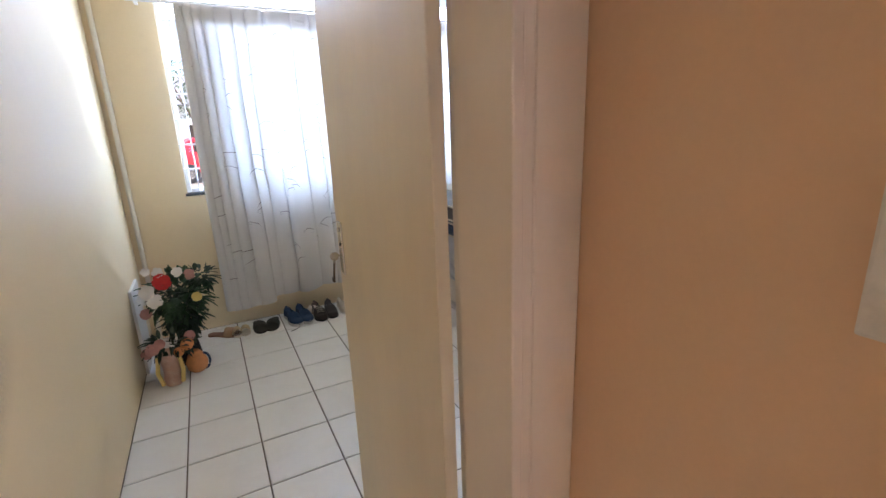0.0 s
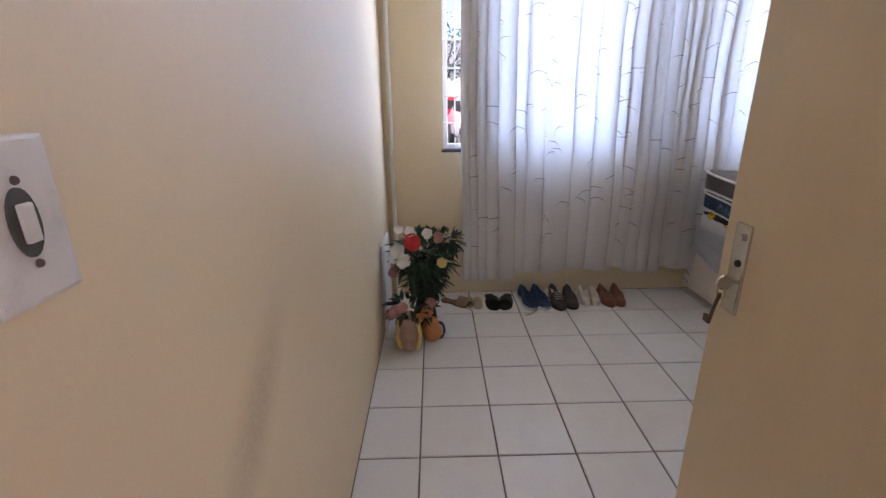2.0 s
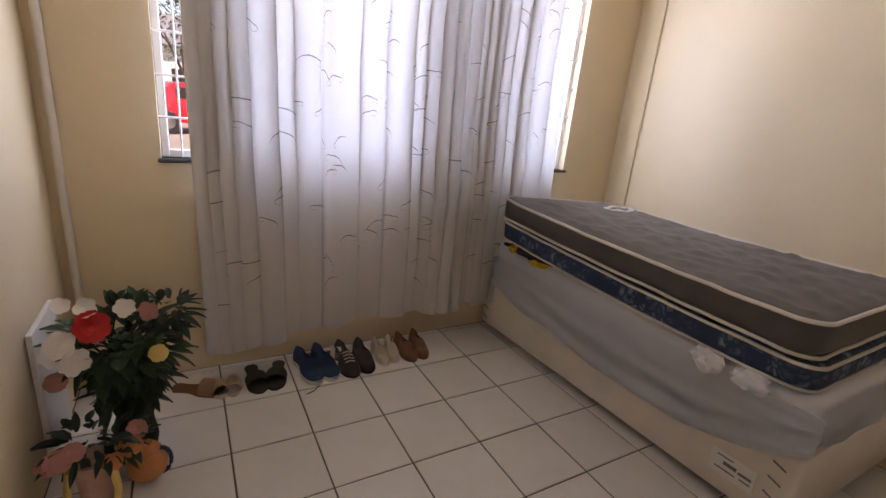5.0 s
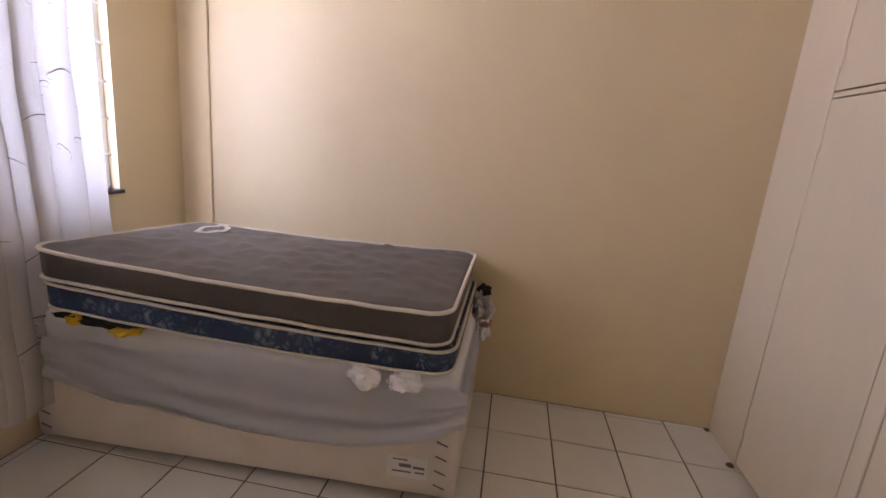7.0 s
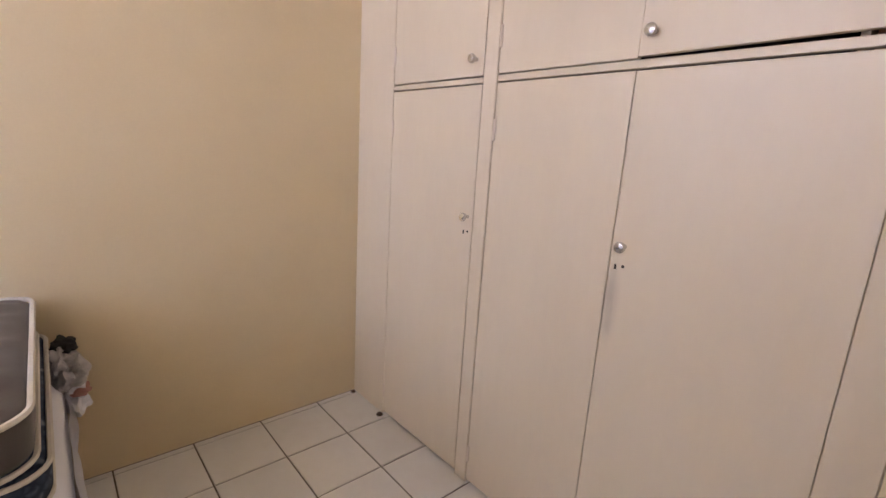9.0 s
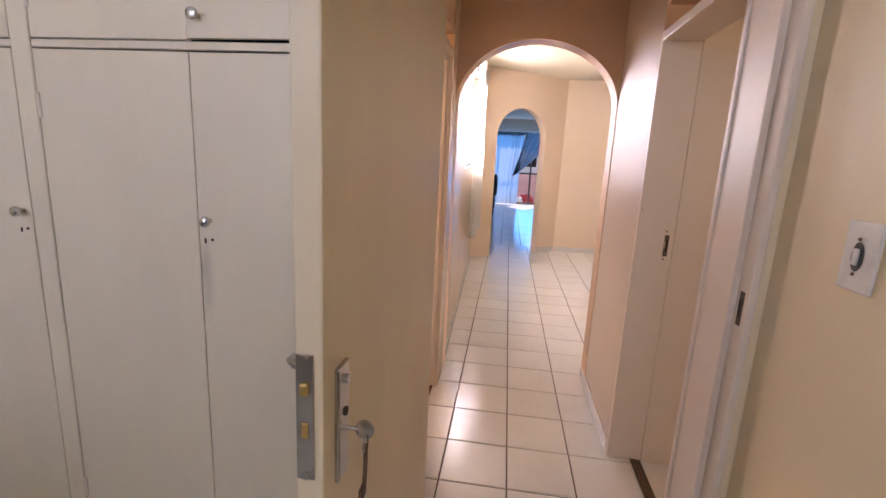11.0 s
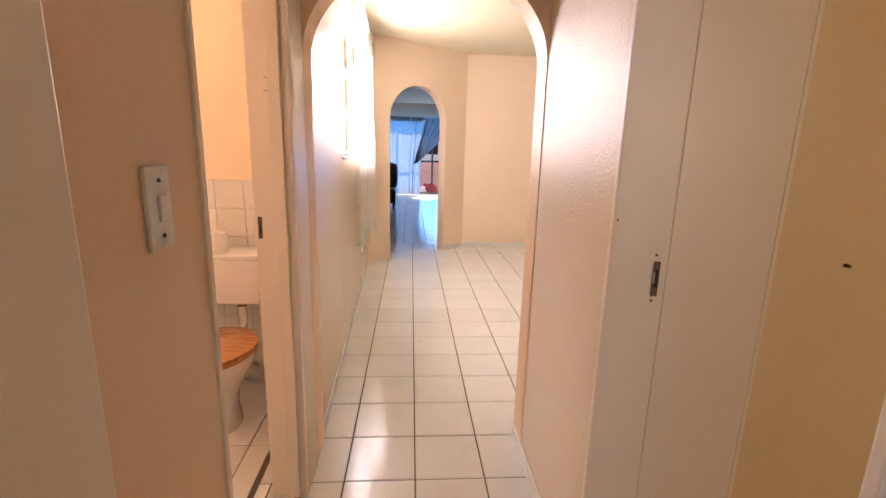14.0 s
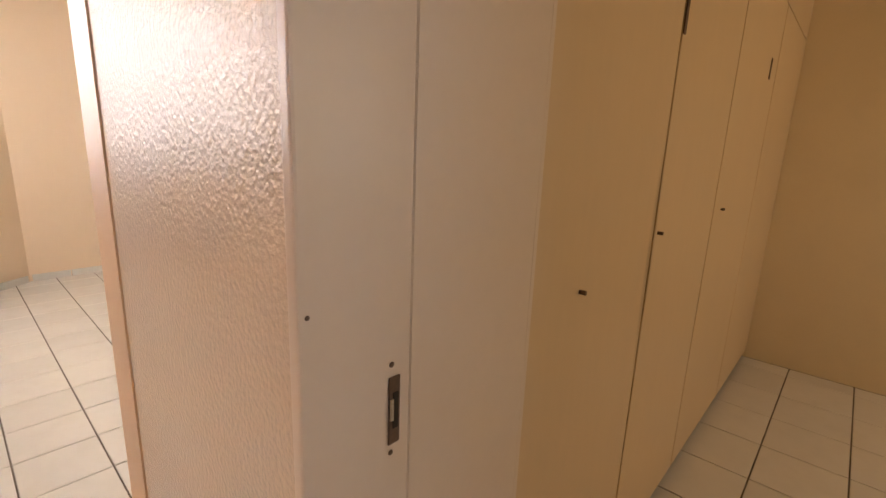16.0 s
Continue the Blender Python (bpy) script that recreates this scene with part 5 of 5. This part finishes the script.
hi = [bm.verts.new(p) for p in ((1.07, -3.675, 0.775), (1.475, -3.675, 0.775), (1.475, -3.885, 0.775), (1.07, -3.885, 0.775))]
skin(bm, [lo, hi])
part("tank", bevelled(bm, 0.014, 3), "porcelain", cis, "", True)
part("lid", boxm(1.06, 1.485, -3.665, -3.885, 0.776, 0.80, 0.008, 2), "porcelain", cis, "", True)
part("outlet_nut", lathe([(0.026, 0), (0.026, 0.025)], (1.21, -3.77, 0.505), "z", 8), "copper", cis)
roll = thing("toilet_roll", (1.30, -3.74, 0.80), "white toilet paper roll standing on the cistern", "toilet paper")
bm = bmesh.new()
skin(bm, [ring(bm, (1.30, -3.74, z), r, (1, 0, 0), (0, 1, 0), 24) for r, z in ((0.018, 0.802), (0.05, 0.801), (0.052, 0.806), (0.052, 0.896), (0.05, 0.901), (0.018, 0.90), (0.018, 0.803))], cap=False)
part("paper", bm, "paper", roll, "", True)
part("core", lathe([(0.0178, 0.002), (0.0178, 0.06)], (1.30, -3.74, 0.80), "z", 18), "leather_tan", roll, "brown cardboard core")
vlv = thing("angle_valve", (1.53, -3.87, 0.40), "tarnished copper angle valve and pipe on the tiles", "valve")
part("pipe", tube([(1.45, -3.86, 0.62), (1.53, -3.86, 0.62), (1.555, -3.86, 0.60), (1.56, -3.86, 0.43)], 0.009, 8), "copper", vlv, "", True)
part("body", lathe([(0.014, -0.03), (0.018, -0.02), (0.018, 0.02), (0.014, 0.03)], (1.56, -3.86, 0.42), "z", 12), "copper", vlv)
part("wheel", lathe([(0.022, 0), (0.024, 0.006), (0.02, 0.012)], (1.56, -3.835, 0.42), "y", 12), "red_plastic", vlv, "small red hand wheel")
sink = thing("wash_basin", (1.72, -3.78, 0.62), "small white wall-hung wash basin with a tap", "wash basin")
bm = bmesh.new()
lo = [bm.verts.new(p) for p in ((1.62, -3.66, 0.66), (1.86, -3.66, 0.66), (1.86, -3.88, 0.66), (1.62, -3.88, 0.66))]
hi = [bm.verts.new(p) for p in ((1.535, -3.57, 0.775), (1.93, -3.57, 0.775), (1.93, -3.885, 0.80), (1.535, -3.885, 0.80))]
skin(bm, [lo, hi])
part("bowl", bevelled(bm, 0.016, 3), "porcelain", sink, "", True)
part("tap", tube([(1.64, -3.84, 0.80), (1.64, -3.84, 0.85), (1.655, -3.80, 0.86), (1.66, -3.75, 0.845)], [0.014, 0.013, 0.011, 0.010], 10), "steel", sink, "chromed tap", True)
part("trap_pipe", tube([(1.74, -3.78, 0.66), (1.74, -3.78, 0.56), (1.70, -3.83, 0.545), (1.62, -3.87, 0.60)], 0.014, 8), "plastic", sink, "", True)
part("supply_pipe", tube([(1.64, -3.86, 0.66), (1.63, -3.87, 0.40), (1.60, -3.87, 0.25)], 0.008, 8), "steel", sink, "", True)
bk = thing("bucket", (1.66, -3.60, 0.0), "red plastic bucket with a black bag inside", "bucket")
part("body", lathe([(0.10, 0.0), (0.11, 0.02), (0.135, 0.27), (0.142, 0.28), (0.13, 0.275), (0.105, 0.03)], (1.68, -3.60, 0.0), "z", 22), "red_plastic", bk, "", True)
bm = bmesh.new()
bmesh.ops.create_icosphere(bm, subdivisions=3, radius=0.12)
for v in bm.verts:
    v.co = v.co * (1 + 0.3 * noise.noise(v.co * 12)) + Vector((1.575, -3.66, 0.22))
part("black_bag", bm, "black", bk, "black plastic bag", True)
mc = thing("mirror_cabinet", (1.72, -3.84, 1.12), "small white mirror cabinet on the toilet wall", "cabinet")
part("body", boxm(1.605, 1.98, -3.895, -3.80, 1.16, 1.52, 0.004), "joinery", mc)
part("mirror_door", boxm(1.615, 1.975, -3.80, -3.792, 1.165, 1.515, 0.002), "mirror", mc, "mirror glass door")
wt = thing("window_toilet", (1.73, -3.96, 1.545), "small white steel toilet window with frosted panes", "window", "", "structure")
for a in ((1.49, 1.51), (1.95, 1.97), (1.622, 1.634), (1.80, 1.812)):
    part("window_frame", boxm(a[0], a[1], -3.975, -3.945, 1.545, 2.0, 0.002), "winframe", wt)
for z in (1.545, 1.745, 1.98):
    part("window_frame", boxm(1.51, 1.95, -3.973, -3.947, z, z + 0.016, 0.002), "winframe", wt)
part("window_sill", boxm(1.485, 1.975, -3.915, -3.89, 1.53, 1.545, 0.003), "winframe", wt)

# ---- dining window, curtain, skirting ----
def east_x(y):
    return DA.x + (DA.y - y) * math.tan(ang)


wd = thing("window_dining", (east_x(-5.3) + 0.07, -5.33, 1.27), "white steel window blazing with daylight", "window", "", "structure")
for y in (-4.435, -5.10, -5.77, -6.435):
    x = east_x(y) + 0.06
    part("window_frame", boxm(x, x + 0.035, y - 0.015, y + 0.015, 1.27, 2.30, 0.002), "winframe", wd)
for z in (1.27, 1.58, 1.90, 2.275):
    bm = boxm(0.06, 0.095, -6.42, -4.45, z, z + 0.025)
    for v in bm.verts:
        v.co.x += east_x(v.co.y)
    part("window_frame", bm, "winframe", wd)
bm = boxm(-0.02, 0.14, -6.46, -4.405, 1.255, 1.27, 0.003)
for v in bm.verts:
    v.co.x += east_x(v.co.y)
part("window_sill", bm, "winframe", wd)
cd = thing("curtain_dining", (0.72, -5.4, 0.5), "thin white net curtain hanging at the dining window", "curtain")
bm, _ = curtain_sheet(0.0, lambda z: -6.55, lambda z: -4.78 + 0.10 * smooth01((1.2 - z) / 0.6), lambda u: 0.43 + 0.15 * u + 0.02 * math.sin(u * 9), 2.38, 0.028, 13, 17, 170, 22, "y")
for v in bm.verts:
    v.co.x += east_x(v.co.y) - 0.075
part("cloth", bm, "lace", cd, "", True)
bm, _ = curtain_sheet(0.0, lambda z: -6.55, lambda z: -4.78, lambda u: 2.29, 2.385, 0.024, 13, 17, 170, 4, "y")
for v in bm.verts:
    v.co.x += east_x(v.co.y) - 0.079
part("heading_band", bm, "lace", cd, "gathered stitched heading", True)
rl = thing("curtain_rail", (0.72, -5.4, 2.38), "white curtain rail with an end cap in the dining space", "curtain rail")
part("rail", tube([(east_x(-4.5) - 0.075, -4.5, 2.39), (east_x(-6.4) - 0.075, -6.4, 2.39)], 0.014, 10), "winframe", rl, "", True)
for y in (-4.62, -6.3):
    part("bracket", boxm(east_x(y) - 0.095, east_x(y), y - 0.02, y + 0.02, 2.35, 2.42, 0.004), "winframe", rl)


def skirting(name, p, q, count, label):
    s = thing(name, ((p[0] + q[0]) / 2, (p[1] + q[1]) / 2, 0), label, "skirting", "", "structure")
    p, q = Vector((*p, 0)), Vector((*q, 0))
    d = (q - p) / count
    nrm = Vector((-d.y, d.x, 0)).normalized() * 0.009
    for k in range(count):
        a, b = p + d * k + d * 0.012, p + d * (k + 1) - d * 0.012
        bm = bmesh.new()
        v = [bm.verts.new(c) for c in (a, b, b + nrm, a + nrm)]
        w = [bm.verts.new(c.co + Vector((0, 0, 0.062))) for c in v]
        skin(bm, [v, w])
        part("skirting_tile", bevelled(bm, 0.002), "tile", s)


skirting("baseboard_end", (-2.7, -7.600), (-0.40, -7.600), 8, "low skirting of cut floor tiles along the end wall")
skirting("baseboard_diagonal", (P1[0] + 0.012, P1[1] + 0.014), (P1[0] + 0.272, P1[1] + 0.217), 1, "low skirting of cut floor tiles beside the arch")
skirting("baseboard_pier", (PW + 0.001, WS - 0.03), (PW + 0.001, -3.335), 3, "low skirting of cut floor tiles along the pier")
skirting("baseboard_dining", (east_x(-6.54) - 0.001, -6.54), (east_x(-3.37) - 0.001, -3.37), 11, "low skirting of cut floor tiles under the window")

# ---- living room beyond the arch ----
gd = thing("door_living", (0.1, -14.66, 0), "sliding glass door with bronze aluminium frame", "door", "", "structure")
for x in (-1.2, -0.30, 0.6, 1.45):
    part("frame", boxm(x, x + 0.05, -14.69, -14.65, 0.02, 2.15, 0.003), "aluminium", gd)
for z in (0.02, 0.92, 2.10):
    part("frame", boxm(-1.15, 1.45, -14.685, -14.655, z, z + 0.05, 0.003), "aluminium", gd)
cl = thing("curtain_living", (0.9, -14.4, 0.02), "long grey-blue curtain drawn over the glass door", "curtain")
bm, _ = curtain_sheet(-14.40, lambda z: -0.02 + 0.22 * smooth01((2.0 - z) / 1.4) * 0.4, lambda z: 2.1, lambda u: 0.03, 2.12, 0.035, 15, 23, 170, 18)
part("cloth", bm, "blue_sheer", cl, "", True)
bm, _ = curtain_sheet(-14.396, lambda z: -0.02, lambda z: 2.1, lambda u: 2.03, 2.125, 0.03, 15, 23, 170, 3)
part("heading_band", bm, "dark_sheer", cl, "darker gathered heading", True)
ct = thing("tied_curtain", (-0.4, -14.36, 0.9), "dark curtain swept aside and tied back", "curtain")
bm = bmesh.new()
rows = []
for j in range(25):
    w = j / 24
    z = 2.12 - 1.25 * w
    row = []
    for i in range(41):
        u = i / 40
        a0 = -0.95 + 1.15 * w ** 1.2
        b0 = -0.05 + 0.32 * w ** 1.2
        x = a0 + (b0 - a0) * u if w < 1 else b0
        row.append(bm.verts.new((x, -14.33 + 0.03 * math.sin(u * 34), z)))
    rows.append(row)
for a, b in zip(rows, rows[1:]):
    for i in range(40):
        bm.faces.new((a[i], a[i + 1], b[i + 1], b[i]))
part("cloth", bm, "dark_sheer", ct, "", True)
ce = thing("side_curtain", (-0.85, -14.34, 0.03), "dark curtain hanging at the side of the glass door", "curtain")
bm, _ = curtain_sheet(-14.34, lambda z: -1.25, lambda z: -0.62, lambda u: 0.03, 2.12, 0.03, 7, 29, 70, 12)
part("cloth", bm, "dark_sheer", ce, "", True)
rr_ = thing("curtain_rail", (0.1, -14.38, 2.12), "metal curtain rail with rings over the glass door", "curtain rail")
part("rail", tube([(-1.4, -14.37, 2.14), (2.1, -14.37, 2.14)], 0.014, 10), "steel", rr_, "", True)
for k in range(22):
    x = -1.3 + 0.155 * k
    part("ring", tube([(x, -14.37 + 0.022 * math.cos(a), 2.14 + 0.022 * math.sin(a)) for a in [2 * math.pi * i / 10 for i in range(11)]], 0.004, 5), "steel", rr_)
so = thing("armchair", (0.95, -11.6, 0), "black leather armchair with a high rounded back", "armchair")
part("seat", slab(0.66, 1.4, -12.0, -11.25, lambda y: 0.14, lambda y: 0.44, 0.05, 0.08), "black_leather", so, "", True)
bm = bmesh.new()
skin(bm, [ring(bm, (x, -11.55, 0.72), r, (0, 1, 0), (0, 0, 1), 20) for x, r in ((0.62, 0.20), (0.66, 0.26), (0.78, 0.28), (0.9, 0.24))])
part("backrest", bm, "black_leather", so, "", True)
for x, y in ((0.7, -11.95), (0.7, -11.3), (1.35, -11.95), (1.35, -11.3)):
    part("leg", tube([(x, y, 0.0), (x, y, 0.16)], [0.018, 0.026], 10), "dark_wood", so)
tv = thing("low_cabinet", (-0.55, -11.3, 0), "dark wooden low cabinet", "cabinet")
part("body", boxm(-0.95, -0.32, -11.9, -10.9, 0.08, 0.42, 0.006), "dark_wood", tv)
part("top", boxm(-0.97, -0.30, -11.92, -10.88, 0.421, 0.45, 0.004), "dark_wood", tv)
for x, y in ((-0.36, -10.93), (-0.36, -11.87), (-0.91, -10.93), (-0.91, -11.87)):
    part("foot", boxm(x - 0.025, x + 0.025, y - 0.025, y + 0.025, 0, 0.08), "dark_wood", tv)
vs_ = thing("glass_vase", (-0.42, -11.3, 0.45), "slim dark vase with pale stems on the low cabinet", "vase")
part("body", lathe([(0.04, 0.0), (0.05, 0.02), (0.035, 0.2), (0.025, 0.33), (0.04, 0.36)], (-0.42, -11.3, 0.45), "z", 16), "black_leather", vs_, "", True)
part("stems", leaf_cloud((-0.42, -11.3, 0.90), (0.06, 0.06, 0.08), 40, 0.07, 31), "petal_white", vs_, "pale dried stems")

# ---- outside ----
bm = bmesh.new()
bmesh.ops.create_grid(bm, x_segments=2, y_segments=2, size=1500)
bmesh.ops.translate(bm, verts=bm.verts, vec=(0, 0, -0.12))
structure("ground", bm, "ground", "dry paved yard and street", "ground")


def house(name, x0, x1, y0, y1, eave, ridge, wall_mat, label):
    h = thing(name, ((x0 + x1) / 2, (y0 + y1) / 2, -0.12), label, "house")
    part("wall", boxm(x0, x1, y0, y1, -0.12, eave), wall_mat, h)
    bm = bmesh.new()
    yo0, yo1, m = y0 - 0.5, y1 + 0.5, (y0 + y1) / 2
    a = [bm.verts.new((x0 - 0.4, y, z)) for y, z in ((yo0, eave), (m, ridge), (yo1, eave), (yo1, eave + 0.08), (m, ridge + 0.1), (yo0, eave + 0.08))]
    b = [bm.verts.new((x1 + 0.4, v.co.y, v.co.z)) for v in a]
    skin(bm, [a, b])
    part("roof", bm, "roof", h, "grey sheet roof")
    face = y0 if y0 > 0 else y1
    s = -1 if y0 > 0 else 1
    k = 0
    x = x0 + 1.0
    while x < x1 - 1.2:
        w = part("window", boxm(x, x + 1.2, face, face + s * 0.03, 0.9, 2.0), "winframe", h)
        part("pane", boxm(x + 0.06, x + 1.14, face + s * 0.031, face + s * 0.036, 0.96, 1.94), "shade_black", w)
        x += 2.6
    return h


house("neighbour_house", -9, 10, 26, 33, 2.9, 4.6, "outer_wall", "pale plastered house with a grey sheet roof across the yard")
house("far_house", -10, 9, -34, -27, 2.8, 4.4, "outer_wall", "pale plastered house behind the balcony")
solid("garden_wall", boxm(-6, 6, -17.3, -17.1, -0.12, 0.86, 0.02), "brick_red", "pink painted wall outside the glass door", "wall")


def tree(at, height, spread, seed):
    t = thing("tree", at, "leafy garden tree with an uneven crown", "tree")
    r = random.Random(seed)
    x, y, z = at
    part("trunk", tube([(x, y, z), (x + 0.05, y, z + height * 0.3), (x - 0.05, y + 0.1, z + height * 0.6)], [0.16, 0.12, 0.06], 10), "bark", t, "", True)
    bm = bmesh.new()
    for _ in range(7):
        a = r.uniform(0, 2 * math.pi)
        tube([(x, y, z + height * 0.35), (x + spread * 0.4 * math.cos(a), y + spread * 0.4 * math.sin(a), z + height * 0.6), (x + spread * 0.8 * math.cos(a), y + spread * 0.8 * math.sin(a), z + height * r.uniform(0.7, 0.95))], [0.06, 0.04, 0.015], 6, bm)
    part("limbs", bm, "bark", t)
    bm = bmesh.new()
    for _ in range(26):
        c = Vector((x + r.uniform(-1, 1) * spread, y + r.uniform(-1, 1) * spread, z + height * r.uniform(0.5, 1.0)))
        for _ in range(38):
            d = Vector((r.gauss(0, 1), r.gauss(0, 1), r.gauss(0, 0.7))) * 0.28
            leaf_blade(bm, c + d, (r.uniform(-1, 1), r.uniform(-1, 1), r.uniform(-0.6, 0.6)), 0.16, 0.08, 0.03)
    part("crown", bm, "foliage", t)
    return t


tree((0.4, 20.5, -0.12), 4.6, 1.6, 3)
tree((-2.6, 22.0, -0.12), 4.0, 1.4, 4)
tree((4.2, 21.0, -0.12), 4.8, 1.7, 5)


def car(at, turn, paint, label):
    c = thing("car", (0, 0, 0), label, "car")
    side = [(-2.0, 0.32), (2.0, 0.32), (2.05, 0.62), (1.9, 0.82), (1.05, 0.95), (0.55, 1.40), (-0.95, 1.44), (-1.7, 0.98), (-2.02, 0.90)]
    bm = bmesh.new()
    a = [bm.verts.new((x, -0.80 + (0.12 if z > 1.2 else 0), z)) for x, z in side]
    b = [bm.verts.new((x, 0.80 - (0.12 if z > 1.2 else 0), z)) for x, z in side]
    skin(bm, [a, b])
    part("body", bevelled(bm, 0.06, 2), paint, c, "", True)
    for s in (-1, 1):
        part("side_window", boxm(-1.0, 0.55, s * 0.755, s * 0.775, 1.0, 1.3, 0.01), "shade_black", c)
    for x in (-1.25, 1.3):
        for s in (-1, 1):
            w = part("wheel", lathe([(0.20, -0.1), (0.31, -0.09), (0.32, 0), (0.31, 0.09), (0.20, 0.1)], (x, s * 0.74, 0.32), "y", 20), "tyre", c, "", True)
            part("rim", lathe([(0.18, -0.11), (0.19, 0.11)], (x, s * 0.745, 0.32), "y", 16), "steel", w)
    c.matrix_basis = pose(*at, 0, 0, turn)
    return c


car((0.9, 15.5, -0.12), 12, "car_red", "red hatchback parked in the yard")
car((1.5, 12.0, -0.12), 95, "car_white", "white car parked in the yard")
# crumpled lumps standing in for a small red and white shape of unknown kind
rag("red_object", (-0.28, -16.2, 0.0), (0.26, 0.14, 0.20), "red_plastic", "small unidentified red object outside the glass door", 6)
rag("white_object", (-0.02, -16.1, -0.02), (0.14, 0.1, 0.14), "paper", "small unidentified white object beside the red one", 9)

# ---- floor tiles, each one a piece ----
TILE_MESH = {}


def tile_mesh(w, d):
    key_ = (round(w, 3), round(d, 3))
    if key_ not in TILE_MESH:
        bm = bmesh.new()
        box(bm, -w / 2, w / 2, -d / 2, d / 2, -0.006, 0.0)
        top = [e for e in bm.edges if all(v.co.z > -0.001 for v in e.verts)]
        bmesh.ops.bevel(bm, geom=top, offset=0.0022, segments=1, affect="EDGES")
        finish(bm)
        me = bpy.data.meshes.new("tile")
        bm.to_mesh(me)
        bm.free()
        me.materials.append(M["tile"])
        TILE_MESH[key_] = me
    return TILE_MESH[key_]


def lay(parent_name, x0, x1, y0, y1, ox, oy, pitch, joint=0.006, keep=lambda x, y: True):
    floor_ob = bpy.data.objects[parent_name]
    r = random.Random(7)
    i0, i1 = math.floor((x0 - ox) / pitch), math.ceil((x1 - ox) / pitch)
    j0, j1 = math.floor((y0 - oy) / pitch), math.ceil((y1 - oy) / pitch)
    for i in range(i0, i1):
        for j in range(j0, j1):
            a0, a1 = max(x0, ox + i * pitch), min(x1, ox + (i + 1) * pitch)
            b0, b1 = max(y0, oy + j * pitch), min(y1, oy + (j + 1) * pitch)
            if a1 - a0 < 0.02 or b1 - b0 < 0.02 or not keep((a0 + a1) / 2, (b0 + b1) / 2):
                continue
            t = new("tile", tile_mesh(a1 - a0 - joint, b1 - b0 - joint))
            t.parent = floor_ob
            t.matrix_basis = pose((a0 + a1) / 2, (b0 + b1) / 2, r.uniform(-0.0006, 0.0006), r.uniform(-0.12, 0.12), r.uniform(-0.12, 0.12), 0)


lay("floor_bedroom", XW, 0.60, DY1, YN, 0.0, 0.0, 0.30)
lay("floor_bedroom", 0.60, XE, YF - 0.025, YN, 0.0, 0.0, 0.30)
lay("floor_passage", -0.57, 0.93, -7.75, DY1, 0.30, -2.48, 0.29, keep=lambda x, y: x > -0.30 or y < -3.3)
lay("floor_passage", -3.3, -0.57, -7.60, -3.36, 0.30, -2.48, 0.29)
lay("floor_toilet", 0.95, 2.2, -3.9, -2.1, 1.05, -3.31, 0.40, 0.005)
lay("floor_second_bedroom", -3.58, PW - 0.15, DY1, 0.8, -2.135, -2.265, 0.325)
lay("floor_passage", -3.58, -0.32, -2.6, DY1, -2.135, -2.265, 0.325)
lay("floor_living", -1.98, 2.2, -14.6, -7.75, 0.1, -7.75, 0.33)
lay("floor_living_corner", 0.95, 2.2, -7.75, -6.78, 0.1, -7.75, 0.33)

# relief tiles on the toilet wall
wall_s = bpy.data.objects["wall_toilet_south"]
WT = None
for i in range(9):
    for j in range(8):
        bm = boxm(-0.0742, 0.0742, 0.0, 0.007, 0.0, 0.1484, 0.002)
        if WT is None:
            WT = to_mesh("wall_tile", bm, "walltile", False)
        else:
            bm.free()
        t = new("wall_tile", WT)
        t.parent = wall_s
        t.location = (0.98 + 0.15 * i, -3.90, 1.150 - 0.15 * (j + 1) + 0.002)
